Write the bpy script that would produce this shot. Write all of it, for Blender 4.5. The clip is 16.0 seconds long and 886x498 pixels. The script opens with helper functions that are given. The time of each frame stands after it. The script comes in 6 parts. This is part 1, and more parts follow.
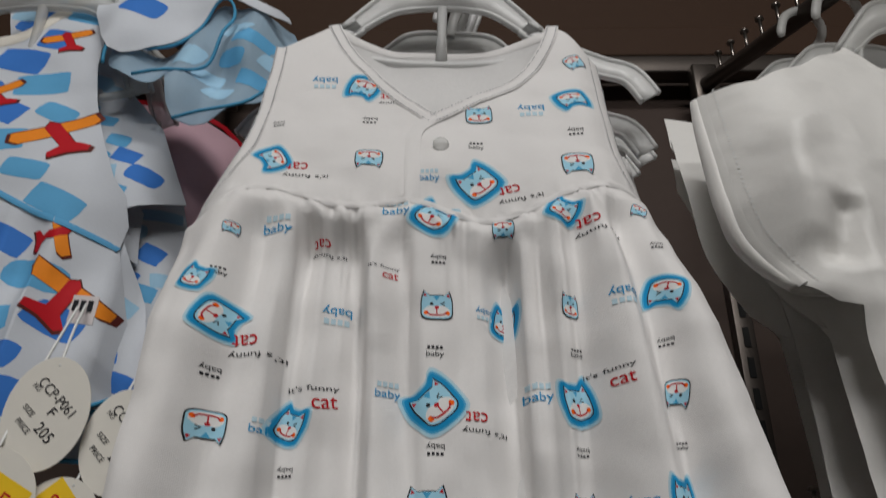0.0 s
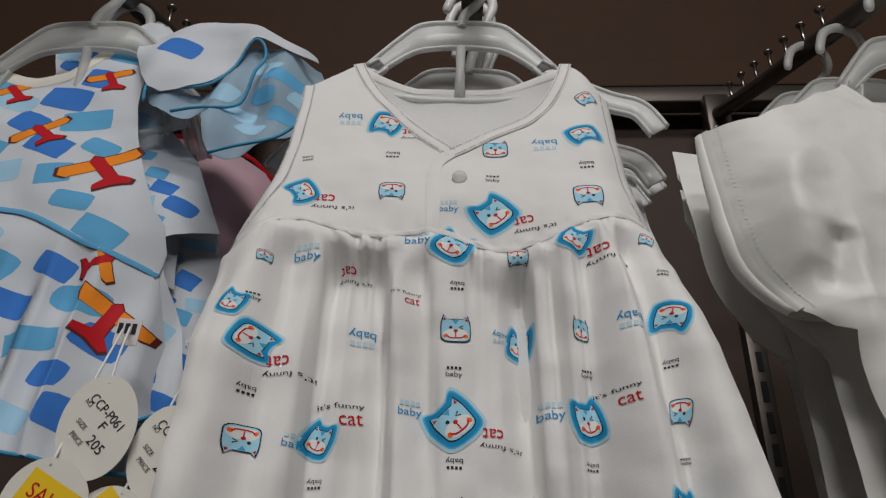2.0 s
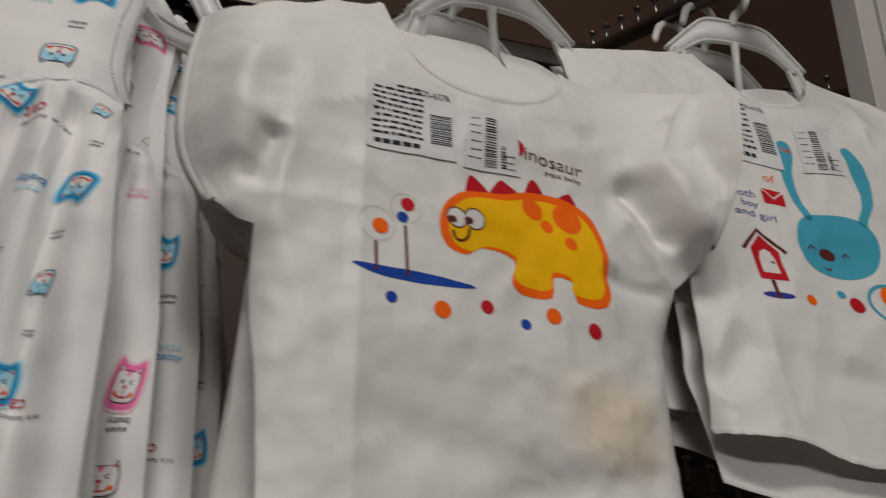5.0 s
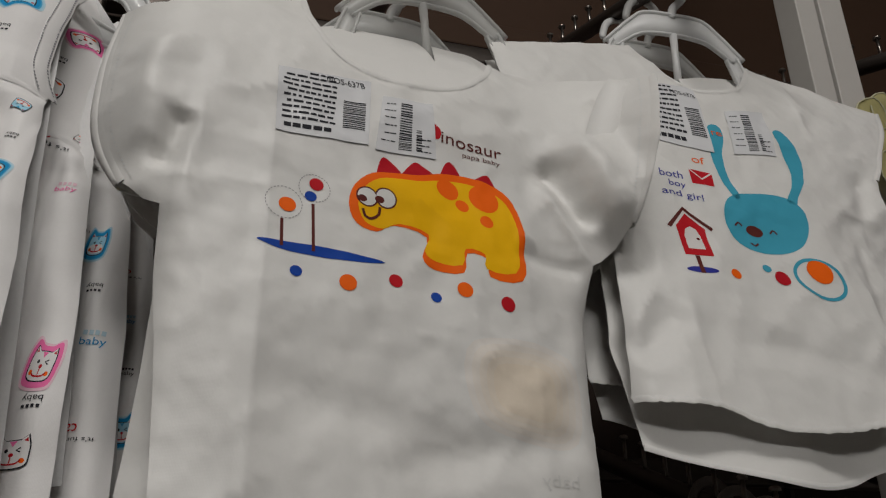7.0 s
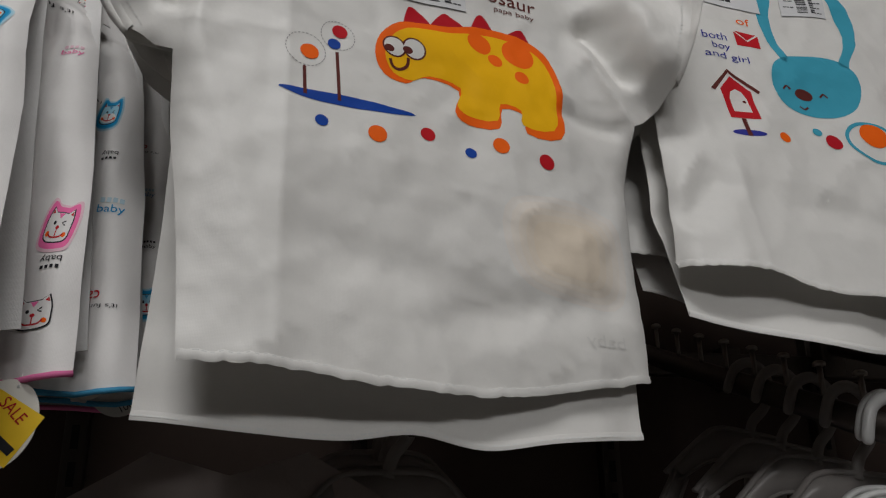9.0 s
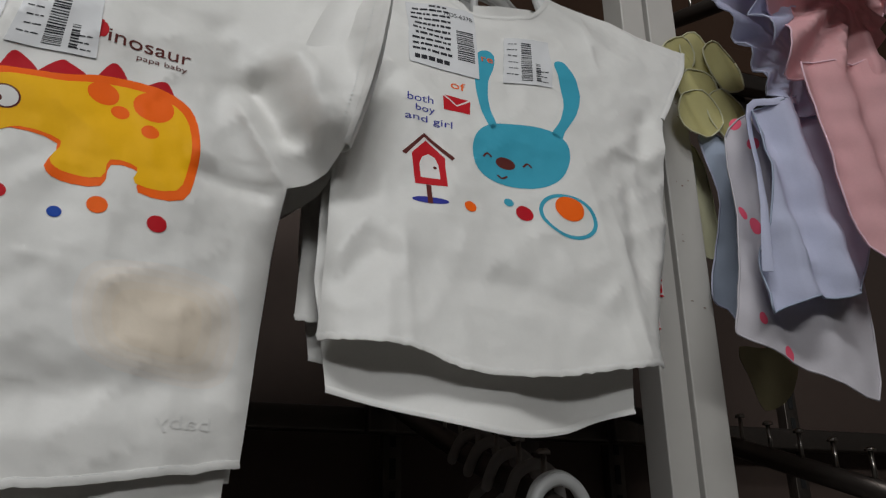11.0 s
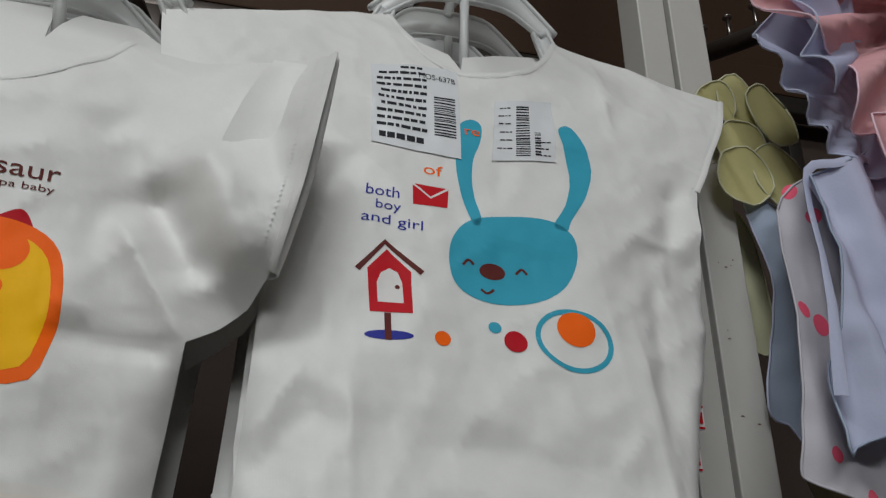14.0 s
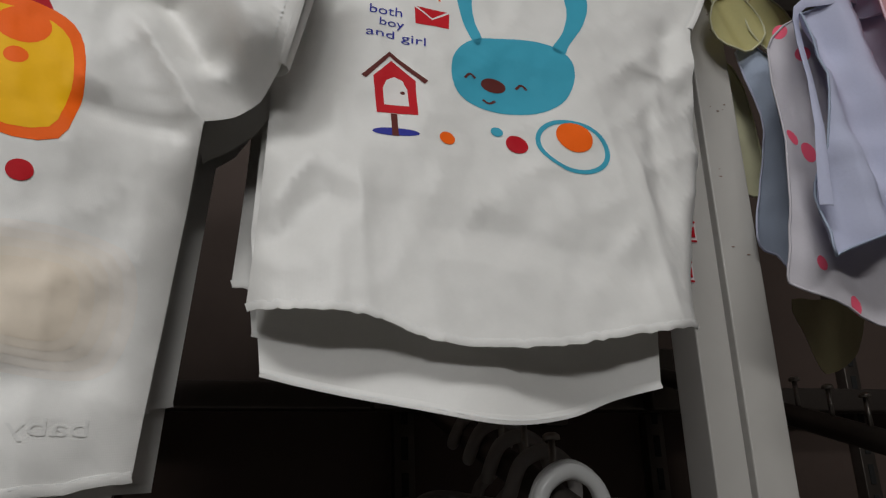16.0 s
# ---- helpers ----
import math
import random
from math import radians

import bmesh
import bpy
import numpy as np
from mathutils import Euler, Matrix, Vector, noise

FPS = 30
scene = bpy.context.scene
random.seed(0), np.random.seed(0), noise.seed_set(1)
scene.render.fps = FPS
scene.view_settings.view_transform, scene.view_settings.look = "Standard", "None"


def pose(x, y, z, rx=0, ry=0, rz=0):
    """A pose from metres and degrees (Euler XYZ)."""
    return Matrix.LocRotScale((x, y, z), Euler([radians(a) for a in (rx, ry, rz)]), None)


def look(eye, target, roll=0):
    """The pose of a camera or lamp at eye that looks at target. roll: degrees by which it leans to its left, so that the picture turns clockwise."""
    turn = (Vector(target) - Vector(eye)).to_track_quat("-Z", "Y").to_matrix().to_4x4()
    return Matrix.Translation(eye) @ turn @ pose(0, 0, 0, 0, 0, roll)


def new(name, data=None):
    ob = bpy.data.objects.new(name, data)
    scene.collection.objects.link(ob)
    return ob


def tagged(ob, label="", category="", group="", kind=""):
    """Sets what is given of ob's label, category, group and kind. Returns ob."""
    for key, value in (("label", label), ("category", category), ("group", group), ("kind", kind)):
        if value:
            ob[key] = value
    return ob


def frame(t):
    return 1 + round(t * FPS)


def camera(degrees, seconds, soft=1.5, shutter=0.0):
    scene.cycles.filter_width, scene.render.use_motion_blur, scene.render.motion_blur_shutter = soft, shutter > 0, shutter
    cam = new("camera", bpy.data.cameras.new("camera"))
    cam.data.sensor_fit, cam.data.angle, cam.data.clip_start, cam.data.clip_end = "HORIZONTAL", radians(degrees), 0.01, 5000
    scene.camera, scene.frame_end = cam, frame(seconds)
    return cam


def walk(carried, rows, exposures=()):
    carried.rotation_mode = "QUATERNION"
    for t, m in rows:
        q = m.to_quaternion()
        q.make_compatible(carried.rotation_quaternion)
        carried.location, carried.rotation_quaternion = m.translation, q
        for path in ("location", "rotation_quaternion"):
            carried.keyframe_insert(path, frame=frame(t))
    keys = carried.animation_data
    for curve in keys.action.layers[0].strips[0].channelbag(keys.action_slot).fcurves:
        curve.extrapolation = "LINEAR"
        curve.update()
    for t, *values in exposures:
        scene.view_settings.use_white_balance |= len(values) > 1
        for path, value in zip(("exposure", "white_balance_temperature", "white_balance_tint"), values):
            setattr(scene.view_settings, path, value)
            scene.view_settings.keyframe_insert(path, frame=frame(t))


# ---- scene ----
cam = camera(58.3, 16.0, soft=1.2, shutter=0.45)
METRES, EYE, TILT, LEAN, TURN = 0.82, 1.45, 25.0, 0.5, 0.0
ROWS = [
    (0.0, 0.0, 0.0, 0.0, 0.0, 0.0, -0.0),
    (0.5, -0.0028, -0.0094, 0.0073, 0.3, 2.72, 0.11),
    (1.0, -0.0046, -0.0154, 0.0057, 0.64, 2.54, -0.1),
    (1.5, -0.0032, -0.0277, 0.0046, 1.22, 2.09, 0.21),
    (2.0, -0.0004, -0.0365, 0.0018, 1.29, 1.76, -0.07),
    (2.5, 0.0098, -0.0567, 0.0027, 1.28, 1.03, -0.38),
    (3.0, 0.0213, -0.0642, -0.0016, 1.19, 0.74, -1.01),
    (3.5, 0.06, -0.0571, -0.0023, -4.24, -1.3, -3.69),
    (4.0, 0.0935, -0.0387, -0.003, -7.81, -1.51, -4.89),
    (4.5, 0.1516, -0.0585, 0.0007, -11.63, -0.89, -6.72),
    (5.0, 0.2378, -0.0378, -0.0158, -14.21, -1.79, -8.52),
    (5.2, 0.2609, -0.0435, -0.0198, -14.54, -1.72, -8.49),
    (7.3, 0.3008, -0.0732, -0.0366, -13.97, -0.46, -6.20),
    (7.5, 0.2989, -0.0585, -0.0445, -14.02, -2.62, -6.11),
    (8.0, 0.3013, -0.0384, -0.0811, -13.6, -4.98, -5.87),
    (8.5, 0.3007, -0.046, -0.0806, -13.19, -5.85, -5.77),
    (9.0, 0.3006, -0.0409, -0.0856, -12.9, -6.04, -5.42),
    (9.5, 0.3087, -0.0498, -0.0778, -13.02, -5.92, -5.19),
    (10.0, 0.4081, -0.0605, -0.0482, -16.71, -6.37, -8.35),
    (10.2, 0.4457, -0.0641, -0.047, -18.23, -5.24, -8.28),
    (12.3, 0.5503, -0.0189, 0.013, -17.20, -1.45, -8.55),
    (12.5, 0.566, 0.0132, 0.0246, -16.59, -1.53, -7.3),
    (13.0, 0.5908, 0.0821, 0.0492, -14.61, -1.6, -6.92),
    (13.5, 0.5972, 0.08, 0.0484, -14.51, -1.84, -6.66),
    (14.0, 0.6027, 0.0766, 0.0425, -14.71, -2.12, -6.27),
    (14.5, 0.5967, 0.0638, 0.0181, -15.31, -2.8, -6.74),
    (15.0, 0.5955, 0.0335, -0.0268, -15.54, -4.26, -6.21),
    (15.5, 0.5973, 0.0374, -0.0511, -15.44, -5.05, -5.81),
    (16.0, 0.5972, 0.0463, -0.0591, -15.28, -5.32, -5.49),
]
EXPOSURES = [(0.0, -0.08, 6330, 10), (3.0, -0.06, 6380, 10), (4.0, 0.05, 6520, 10), (5.0, -0.12, 6560, 10), (7.5, -0.2, 6400, 10), (9.5, -0.14, 6230, 10), (12.5, 0.04, 6050, 6), (14.0, 0.03, 6000, 6), (16.0, 0.06, 6220, 9)]
walk(cam, [(t, pose(0, 0, EYE, TILT, LEAN, TURN) @ pose(METRES * x, METRES * y, METRES * z, 90 + pitch, roll, yaw)) for t, x, y, z, yaw, pitch, roll in ROWS], EXPOSURES)

# ---- light: the shop's ceiling lights over the aisle, and faint light from the rest of the shop ----
world = bpy.data.worlds.new("shop_air")
world.use_nodes = True
world.node_tree.nodes["Background"].inputs[0].default_value = (1.0, 0.96, 0.9, 1)
world.node_tree.nodes["Background"].inputs[1].default_value = 0.04
scene.world = world


def area(name, x, y, z, sx, sy, watts, target, colour=(1, 0.97, 0.93)):
    lamp = bpy.data.lights.new(name, "AREA")
    lamp.shape, lamp.size, lamp.size_y, lamp.energy, lamp.color = "RECTANGLE", sx, sy, watts, colour
    ob = new(name, lamp)
    ob.matrix_world = look((x, y, z), target)
    return ob


area("ceiling_light", 0.14, -0.60, 2.93, 0.9, 0.25, 14.4, (0.25, 0.1, 1.0))
area("ceiling_light", 0.14, -2.5, 2.93, 1.2, 0.3, 30, (0.3, 0.4, 1.5))


# ---- materials ----
def nodes_of(name):
    m = bpy.data.materials.new(name)
    m.use_nodes = True
    nt = m.node_tree
    return m, nt, nt.nodes["Principled BSDF"]


def mat(name, colour, rough=0.6, metal=0.0, vary=0.08, grain=300.0, bump=0.1, blotch=8.0, distance=0.0006, sheen=0.0, through_light=0.0, weave=False, spec=0.5):
    m, nt, b = nodes_of(name)
    N, L = nt.nodes.new, nt.links.new
    tc = N("ShaderNodeTexCoord")
    n1, n2 = N("ShaderNodeTexNoise"), N("ShaderNodeTexNoise")
    n1.inputs["Scale"].default_value, n2.inputs["Scale"].default_value = blotch, grain
    n1.inputs["Detail"].default_value = n2.inputs["Detail"].default_value = 3
    L(tc.outputs["Object"], n1.inputs["Vector"]), L(tc.outputs["Object"], n2.inputs["Vector"])
    ramp = N("ShaderNodeMix")
    ramp.data_type = "RGBA"
    lo = [max(0, c * (1 - vary)) for c in colour]
    hi = [min(1, c * (1 + vary * 0.6)) for c in colour]
    ramp.inputs[6].default_value, ramp.inputs[7].default_value = (*lo, 1), (*hi, 1)
    mixf = N("ShaderNodeMath")
    mixf.operation = "MULTIPLY_ADD"
    L(n2.outputs["Fac"], mixf.inputs[0])
    mixf.inputs[1].default_value = 0.5
    half = N("ShaderNodeMath")
    half.operation = "MULTIPLY"
    half.inputs[1].default_value = 0.5
    L(n1.outputs["Fac"], half.inputs[0])
    L(half.outputs[0], mixf.inputs[2])
    L(mixf.outputs[0], ramp.inputs[0])
    L(ramp.outputs[2], b.inputs["Base Color"])
    b.inputs["Roughness"].default_value, b.inputs["Metallic"].default_value = rough, metal
    b.inputs["Specular IOR Level"].default_value = spec
    if sheen:
        b.inputs["Sheen Weight"].default_value = sheen
    bp = N("ShaderNodeBump")
    bp.inputs["Strength"].default_value, bp.inputs["Distance"].default_value = bump, distance
    height = n2.outputs["Fac"]
    if weave:
        wx, wz = N("ShaderNodeTexWave"), N("ShaderNodeTexWave")
        wx.bands_direction, wz.bands_direction = "X", "Z"
        add = N("ShaderNodeMath")
        for w in (wx, wz):
            w.inputs["Scale"].default_value, w.inputs["Distortion"].default_value, w.inputs["Detail"].default_value = 520, 2.5, 1
            L(tc.outputs["Object"], w.inputs["Vector"])
        L(wx.outputs["Fac"], add.inputs[0]), L(wz.outputs["Fac"], add.inputs[1])
        add2 = N("ShaderNodeMath")
        L(add.outputs[0], add2.inputs[0]), L(n2.outputs["Fac"], add2.inputs[1])
        height = add2.outputs[0]
    L(height, bp.inputs["Height"])
    L(bp.outputs[0], b.inputs["Normal"])
    if through_light:
        tr, mx, out = N("ShaderNodeBsdfTranslucent"), N("ShaderNodeMixShader"), nt.nodes["Material Output"]
        L(ramp.outputs[2], tr.inputs["Color"])
        mx.inputs[0].default_value = through_light
        L(b.outputs[0], mx.inputs[1]), L(tr.outputs[0], mx.inputs[2])
        L(mx.outputs[0], out.inputs["Surface"])
    return m


def sheer(name, colour, see=0.35):
    """Thin organza: part cloth, part see-through."""
    m = mat(name, colour, 0.7, vary=0.1, grain=500, through_light=0.35)
    nt = m.node_tree
    out = nt.nodes["Material Output"]
    last = out.inputs["Surface"].links[0].from_socket
    clear, mx = nt.nodes.new("ShaderNodeBsdfTransparent"), nt.nodes.new("ShaderNodeMixShader")
    mx.inputs[0].default_value = see
    nt.links.new(last, mx.inputs[1]), nt.links.new(clear.outputs[0], mx.inputs[2])
    nt.links.new(mx.outputs[0], out.inputs["Surface"])
    return m


WHITE_POPLIN = mat("white_poplin", (0.86, 0.845, 0.815), 0.5, vary=0.05, grain=420, bump=0.06, blotch=9, sheen=0.15, through_light=0.2, weave=True)
WHITE_JERSEY = mat("white_jersey", (0.84, 0.82, 0.805), 0.85, vary=0.06, grain=600, bump=0.1, blotch=10, sheen=0.1, through_light=0.12, weave=True)
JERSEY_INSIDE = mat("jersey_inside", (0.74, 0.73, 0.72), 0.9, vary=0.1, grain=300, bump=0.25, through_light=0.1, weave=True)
BLUE_JERSEY = mat("bluish_white_jersey", (0.66, 0.69, 0.74), 0.85, vary=0.06, grain=500, bump=0.2, through_light=0.12)
THREAD = mat("white_thread", (0.84, 0.84, 0.82), 0.7, grain=900, bump=0.0)
GREY_THREAD = mat("grey_thread", (0.26, 0.26, 0.28), 0.8, grain=900, bump=0.0)
INK = mat("black_print", (0.025, 0.025, 0.03), 0.7, vary=0.3, grain=700, spec=0.15)
RED = mat("red_print", (0.50, 0.010, 0.018), 0.65, vary=0.12, grain=700, spec=0.15)
DEEP_RED = mat("deep_red_print", (0.46, 0.008, 0.018), 0.65, vary=0.12, grain=700, spec=0.15)
ORANGE = mat("orange_print", (0.90, 0.13, 0.004), 0.6, vary=0.08, grain=700, spec=0.15)
YELLOW = mat("yellow_print", (0.88, 0.47, 0.002), 0.6, vary=0.06, grain=500, spec=0.15)
ROYAL = mat("royal_blue_print", (0.008, 0.055, 0.34), 0.6, vary=0.1, grain=700, spec=0.15)
NAVY = mat("navy_print", (0.03, 0.035, 0.28), 0.6, vary=0.1, grain=700, spec=0.15)
TURQ = mat("turquoise_print", (0.055, 0.34, 0.47), 0.65, vary=0.06, grain=700, spec=0.15)
BROWN = mat("brown_print", (0.11, 0.022, 0.018), 0.65, vary=0.1, grain=700, spec=0.15)
HALO = mat("sky_blue_halo_print", (0.012, 0.27, 0.55), 0.75, vary=0.12, grain=600, spec=0.15)
HALO_MID = mat("mid_blue_halo_print", (0.07, 0.36, 0.60), 0.75, vary=0.12, grain=600, spec=0.15)
HALO_SOFT = mat("faded_blue_print", (0.36, 0.62, 0.75), 0.8, vary=0.12, grain=600, spec=0.15)
SKY = mat("pale_sky_print", (0.36, 0.64, 0.78), 0.8, vary=0.1, grain=600, spec=0.15)
FADED = mat("faint_blue_print", (0.50, 0.66, 0.74), 0.8, vary=0.1, grain=600, spec=0.15)
PINK = mat("pink_print", (0.85, 0.17, 0.40), 0.75, vary=0.1, grain=600, spec=0.15)
PALE_PINK = mat("pale_pink_print", (0.80, 0.55, 0.62), 0.8, vary=0.1, grain=600, spec=0.15)
GREY_PRINT = mat("dotted_grey_print", (0.35, 0.33, 0.33), 0.8, grain=700)
PEACHES = [mat("peach_show_through", (0.875, 0.845 - 0.015 * k, 0.815 - 0.036 * k), 0.6, vary=0.06, grain=420, bump=0.1, blotch=20, through_light=0.2) for k in range(1, 6)]
FAINT = mat("faint_grey_show_through", (0.79, 0.78, 0.755), 0.6, vary=0.1, grain=420, through_light=0.2)
MID_BLUE = mat("mid_blue_print", (0.05, 0.19, 0.58), 0.75, vary=0.1, grain=600, spec=0.15)
AMBER = mat("amber_print", (0.85, 0.26, 0.02), 0.7, vary=0.12, grain=600, spec=0.15)
LIGHT_BLUE = mat("light_blue_print", (0.12, 0.38, 0.64), 0.75, vary=0.1, grain=600, spec=0.15)
BABY_BLUE = mat("baby_blue_print", (0.36, 0.58, 0.75), 0.75, vary=0.1, grain=600, spec=0.15)
BLUE_TRIM = mat("blue_overlock_thread", (0.05, 0.28, 0.48), 0.8, vary=0.15, grain=900, bump=0.4)
PINK_TRIM = mat("pink_overlock_thread", (0.72, 0.16, 0.36), 0.8, vary=0.15, grain=900, bump=0.4)
CREAM_RIB = mat("cream_rib", (0.78, 0.74, 0.66), 0.85, vary=0.06, grain=500, bump=0.2, weave=True)
PAPER = mat("glossy_label_paper", (0.68, 0.68, 0.69), 0.35, vary=0.03, grain=80)
CARD = mat("cream_tag_card", (0.76, 0.73, 0.66), 0.55, vary=0.05, grain=200)
SALE_YELLOW = mat("sale_yellow", (0.90, 0.58, 0.01), 0.5, vary=0.05, grain=200)
WOVEN_LABEL = mat("woven_label", (0.72, 0.66, 0.66), 0.8, grain=900, bump=0.3)
STRING = mat("white_string", (0.8, 0.8, 0.78), 0.6)
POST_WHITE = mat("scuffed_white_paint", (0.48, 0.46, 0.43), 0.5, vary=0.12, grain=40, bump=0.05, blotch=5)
GROOVE = mat("dark_groove", (0.16, 0.15, 0.14), 0.7, grain=60)
SCUFF = mat("brown_scuff", (0.22, 0.13, 0.09), 0.8, vary=0.3, grain=500)
WALL_BROWN = mat("brown_back_panel", (0.056, 0.030, 0.018), 0.7, vary=0.16, grain=60, bump=0.05, blotch=3, spec=0.2)
WALL_DARK = mat("dark_back_panel", (0.075, 0.053, 0.044), 0.7, vary=0.15, grain=60, bump=0.05, blotch=3, spec=0.2)
STEEL = mat("dark_steel", (0.10, 0.085, 0.075), 0.38, 0.8, vary=0.2, grain=90, bump=0.05)
CHROME = mat("worn_chrome", (0.34, 0.31, 0.28), 0.3, 1.0, vary=0.1, grain=200)
SLOT = mat("slot_black", (0.01, 0.01, 0.01), 0.9)
CONCRETE = mat("shop_floor_tile", (0.20, 0.19, 0.18), 0.4, vary=0.1, grain=30)
SHOP_WALL = mat("shop_wall_paint", (0.28, 0.26, 0.24), 0.8, vary=0.06, grain=30)
CEILING = mat("ceiling_board", (0.7, 0.69, 0.66), 0.9, vary=0.05, grain=120)


def plastic(name, colour, see):
    m, nt, b = nodes_of(name)
    N, L = nt.nodes.new, nt.links.new
    tc, n = N("ShaderNodeTexCoord"), N("ShaderNodeTexNoise")
    n.inputs["Scale"].default_value = 40
    L(tc.outputs["Object"], n.inputs["Vector"])
    bp = N("ShaderNodeBump")
    bp.inputs["Strength"].default_value, bp.inputs["Distance"].default_value = 0.08, 0.002
    L(n.outputs["Fac"], bp.inputs["Height"]), L(bp.outputs[0], b.inputs["Normal"])
    b.inputs["Base Color"].default_value = (*colour, 1)
    b.inputs["Roughness"].default_value = 0.28
    tr, mx, out = N("ShaderNodeBsdfTranslucent"), N("ShaderNodeMixShader"), nt.nodes["Material Output"]
    tr.inputs["Color"].default_value = (*colour, 1)
    mx.inputs[0].default_value = 0.3
    L(b.outputs[0], mx.inputs[1]), L(tr.outputs[0], mx.inputs[2])
    clear, mx2 = N("ShaderNodeBsdfTransparent"), N("ShaderNodeMixShader")
    mx2.inputs[0].default_value = see
    L(mx.outputs[0], mx2.inputs[1]), L(clear.outputs[0], mx2.inputs[2])
    L(mx2.outputs[0], out.inputs["Surface"])
    return m


HANGER = plastic("milky_hanger_plastic", (0.88, 0.88, 0.87), 0.10)
# Clear hanger plastic with the lower arm's shade put into its grey.
HANGER_SHADED = plastic("shaded_hanger_plastic", (0.46, 0.43, 0.41), 0.32)
HANGER_CLEAR = plastic("clear_hanger_plastic", (0.72, 0.72, 0.70), 0.45)


# ---- building tools ----
def thing(name, label, category, group="", at=(0, 0, 0)):
    e = new(name)
    e.empty_display_size = 0.02
    e.location = at
    return tagged(e, label, category, group)


def thicken(bm, t):
    """Gives a sheet an inner face and a rim."""
    lay = bm.verts.layers.float_vector.get("lay")
    bm.normal_update()
    faces, edges = bm.faces[:], [e for e in bm.edges if e.is_boundary]
    twin = {}
    for v in bm.verts[:]:
        n = Vector(v[lay]) if lay else v.normal
        w = bm.verts.new(v.co - n * t)
        if lay:
            w[lay] = -n
        twin[v] = w
    for f in faces:
        g = bm.faces.new([twin[v] for v in reversed(f.verts)])
        g.material_index = f.material_index
    for e in edges:
        p, q = e.verts
        loop = e.link_loops[0]
        p, q = loop.vert, loop.link_loop_next.vert
        bm.faces.new((q, p, twin[p], twin[q]))


def part(name, bm, material, parent, label="", smooth=True, thick=0.0, kind=""):
    """One mesh object under a thing or part; material may be a list."""
    if thick:
        thicken(bm, thick)
    me = bpy.data.meshes.new(name)
    bm.to_mesh(me)
    bm.free()
    for m in material if isinstance(material, (list, tuple)) else [material]:
        me.materials.append(m)
    if smooth:
        me.polygons.foreach_set("use_smooth", [True] * len(me.polygons))
    if "lay" in me.attributes:
        nrm = np.zeros(3 * len(me.vertices), np.float32)
        me.attributes["lay"].data.foreach_get("vector", nrm)
        me.attributes.remove(me.attributes["lay"])
        me.normals_split_custom_set_from_vertices(nrm.reshape(-1, 3).tolist())
    ob = new(name, me)
    if parent is not None:
        ob.parent = parent
        if parent.parent is None:
            ob.matrix_parent_inverse = Matrix.Translation(-parent.location)
    return tagged(ob, label, kind=kind)


def box(bm, x0, x1, y0, y1, z0, z1, bevel=0.0, mi=0):
    r = bmesh.ops.create_cube(bm, size=1, matrix=Matrix.Translation(((x0 + x1) / 2, (y0 + y1) / 2, (z0 + z1) / 2)) @ Matrix.Diagonal((x1 - x0, y1 - y0, z1 - z0, 1)))
    faces = list({f for v in r["verts"] for f in v.link_faces})
    for f in faces:
        f.material_index = mi
    if bevel:
        bmesh.ops.bevel(bm, geom=list({e for v in r["verts"] for e in v.link_edges}), offset=bevel, segments=2, affect="EDGES", profile=0.5)


def structure(name, x0, x1, y0, y1, z0, z1, material, label, bevel=0.0):
    bm = bmesh.new()
    box(bm, x0, x1, y0, y1, z0, z1, bevel)
    return tagged(part(name, bm, material, None, label, smooth=False), label, kind="structure")


def tube(bm, pts, r, seg=8, flat=1.0, mi=0):
    """A round or flattened bar along points."""
    pts = [Vector(p) for p in pts]
    rings = []
    side0 = None
    for i, p in enumerate(pts):
        d = (pts[min(i + 1, len(pts) - 1)] - pts[max(i - 1, 0)]).normalized()
        ref = side0 if side0 is not None else (Vector((0, 1, 0)) if abs(d.y) < 0.9 else Vector((1, 0, 0)))
        s = (ref - d * ref.dot(d)).normalized()
        side0 = s
        u = d.cross(s)
        rr = r[i] if isinstance(r, (list, tuple)) else r
        rings.append([bm.verts.new(p + s * (rr * flat * math.cos(a)) + u * (rr * math.sin(a))) for a in [2 * math.pi * k / seg for k in range(seg)]])
    for a, b in zip(rings, rings[1:]):
        for k in range(seg):
            f = bm.faces.new((a[k], a[(k + 1) % seg], b[(k + 1) % seg], b[k]))
            f.material_index = mi
    for ring, rev in ((rings[0], True), (rings[-1], False)):
        f = bm.faces.new(ring[::-1] if rev else ring)
        f.material_index = mi


def smooth_line(pts, n=6, closed=False):
    """Catmull-Rom through 2D or 3D points."""
    P = [Vector((*p, 0)) if len(p) == 2 else Vector(p) for p in pts]
    dim = len(pts[0])
    out = []
    m = len(P)
    for i in range(m if closed else m - 1):
        if closed:
            a, b, c, d = P[i - 1], P[i], P[(i + 1) % m], P[(i + 2) % m]
        else:
            a, b, c, d = P[max(i - 1, 0)], P[i], P[i + 1], P[min(i + 2, m - 1)]
        for k in range(n):
            t = k / n
            out.append(0.5 * ((2 * b) + (c - a) * t + (2 * a - 5 * b + 4 * c - d) * t * t + (3 * b - a - 3 * c + d) * t ** 3))
    if not closed:
        out.append(P[-1])
    return [tuple(q[:dim]) for q in out]


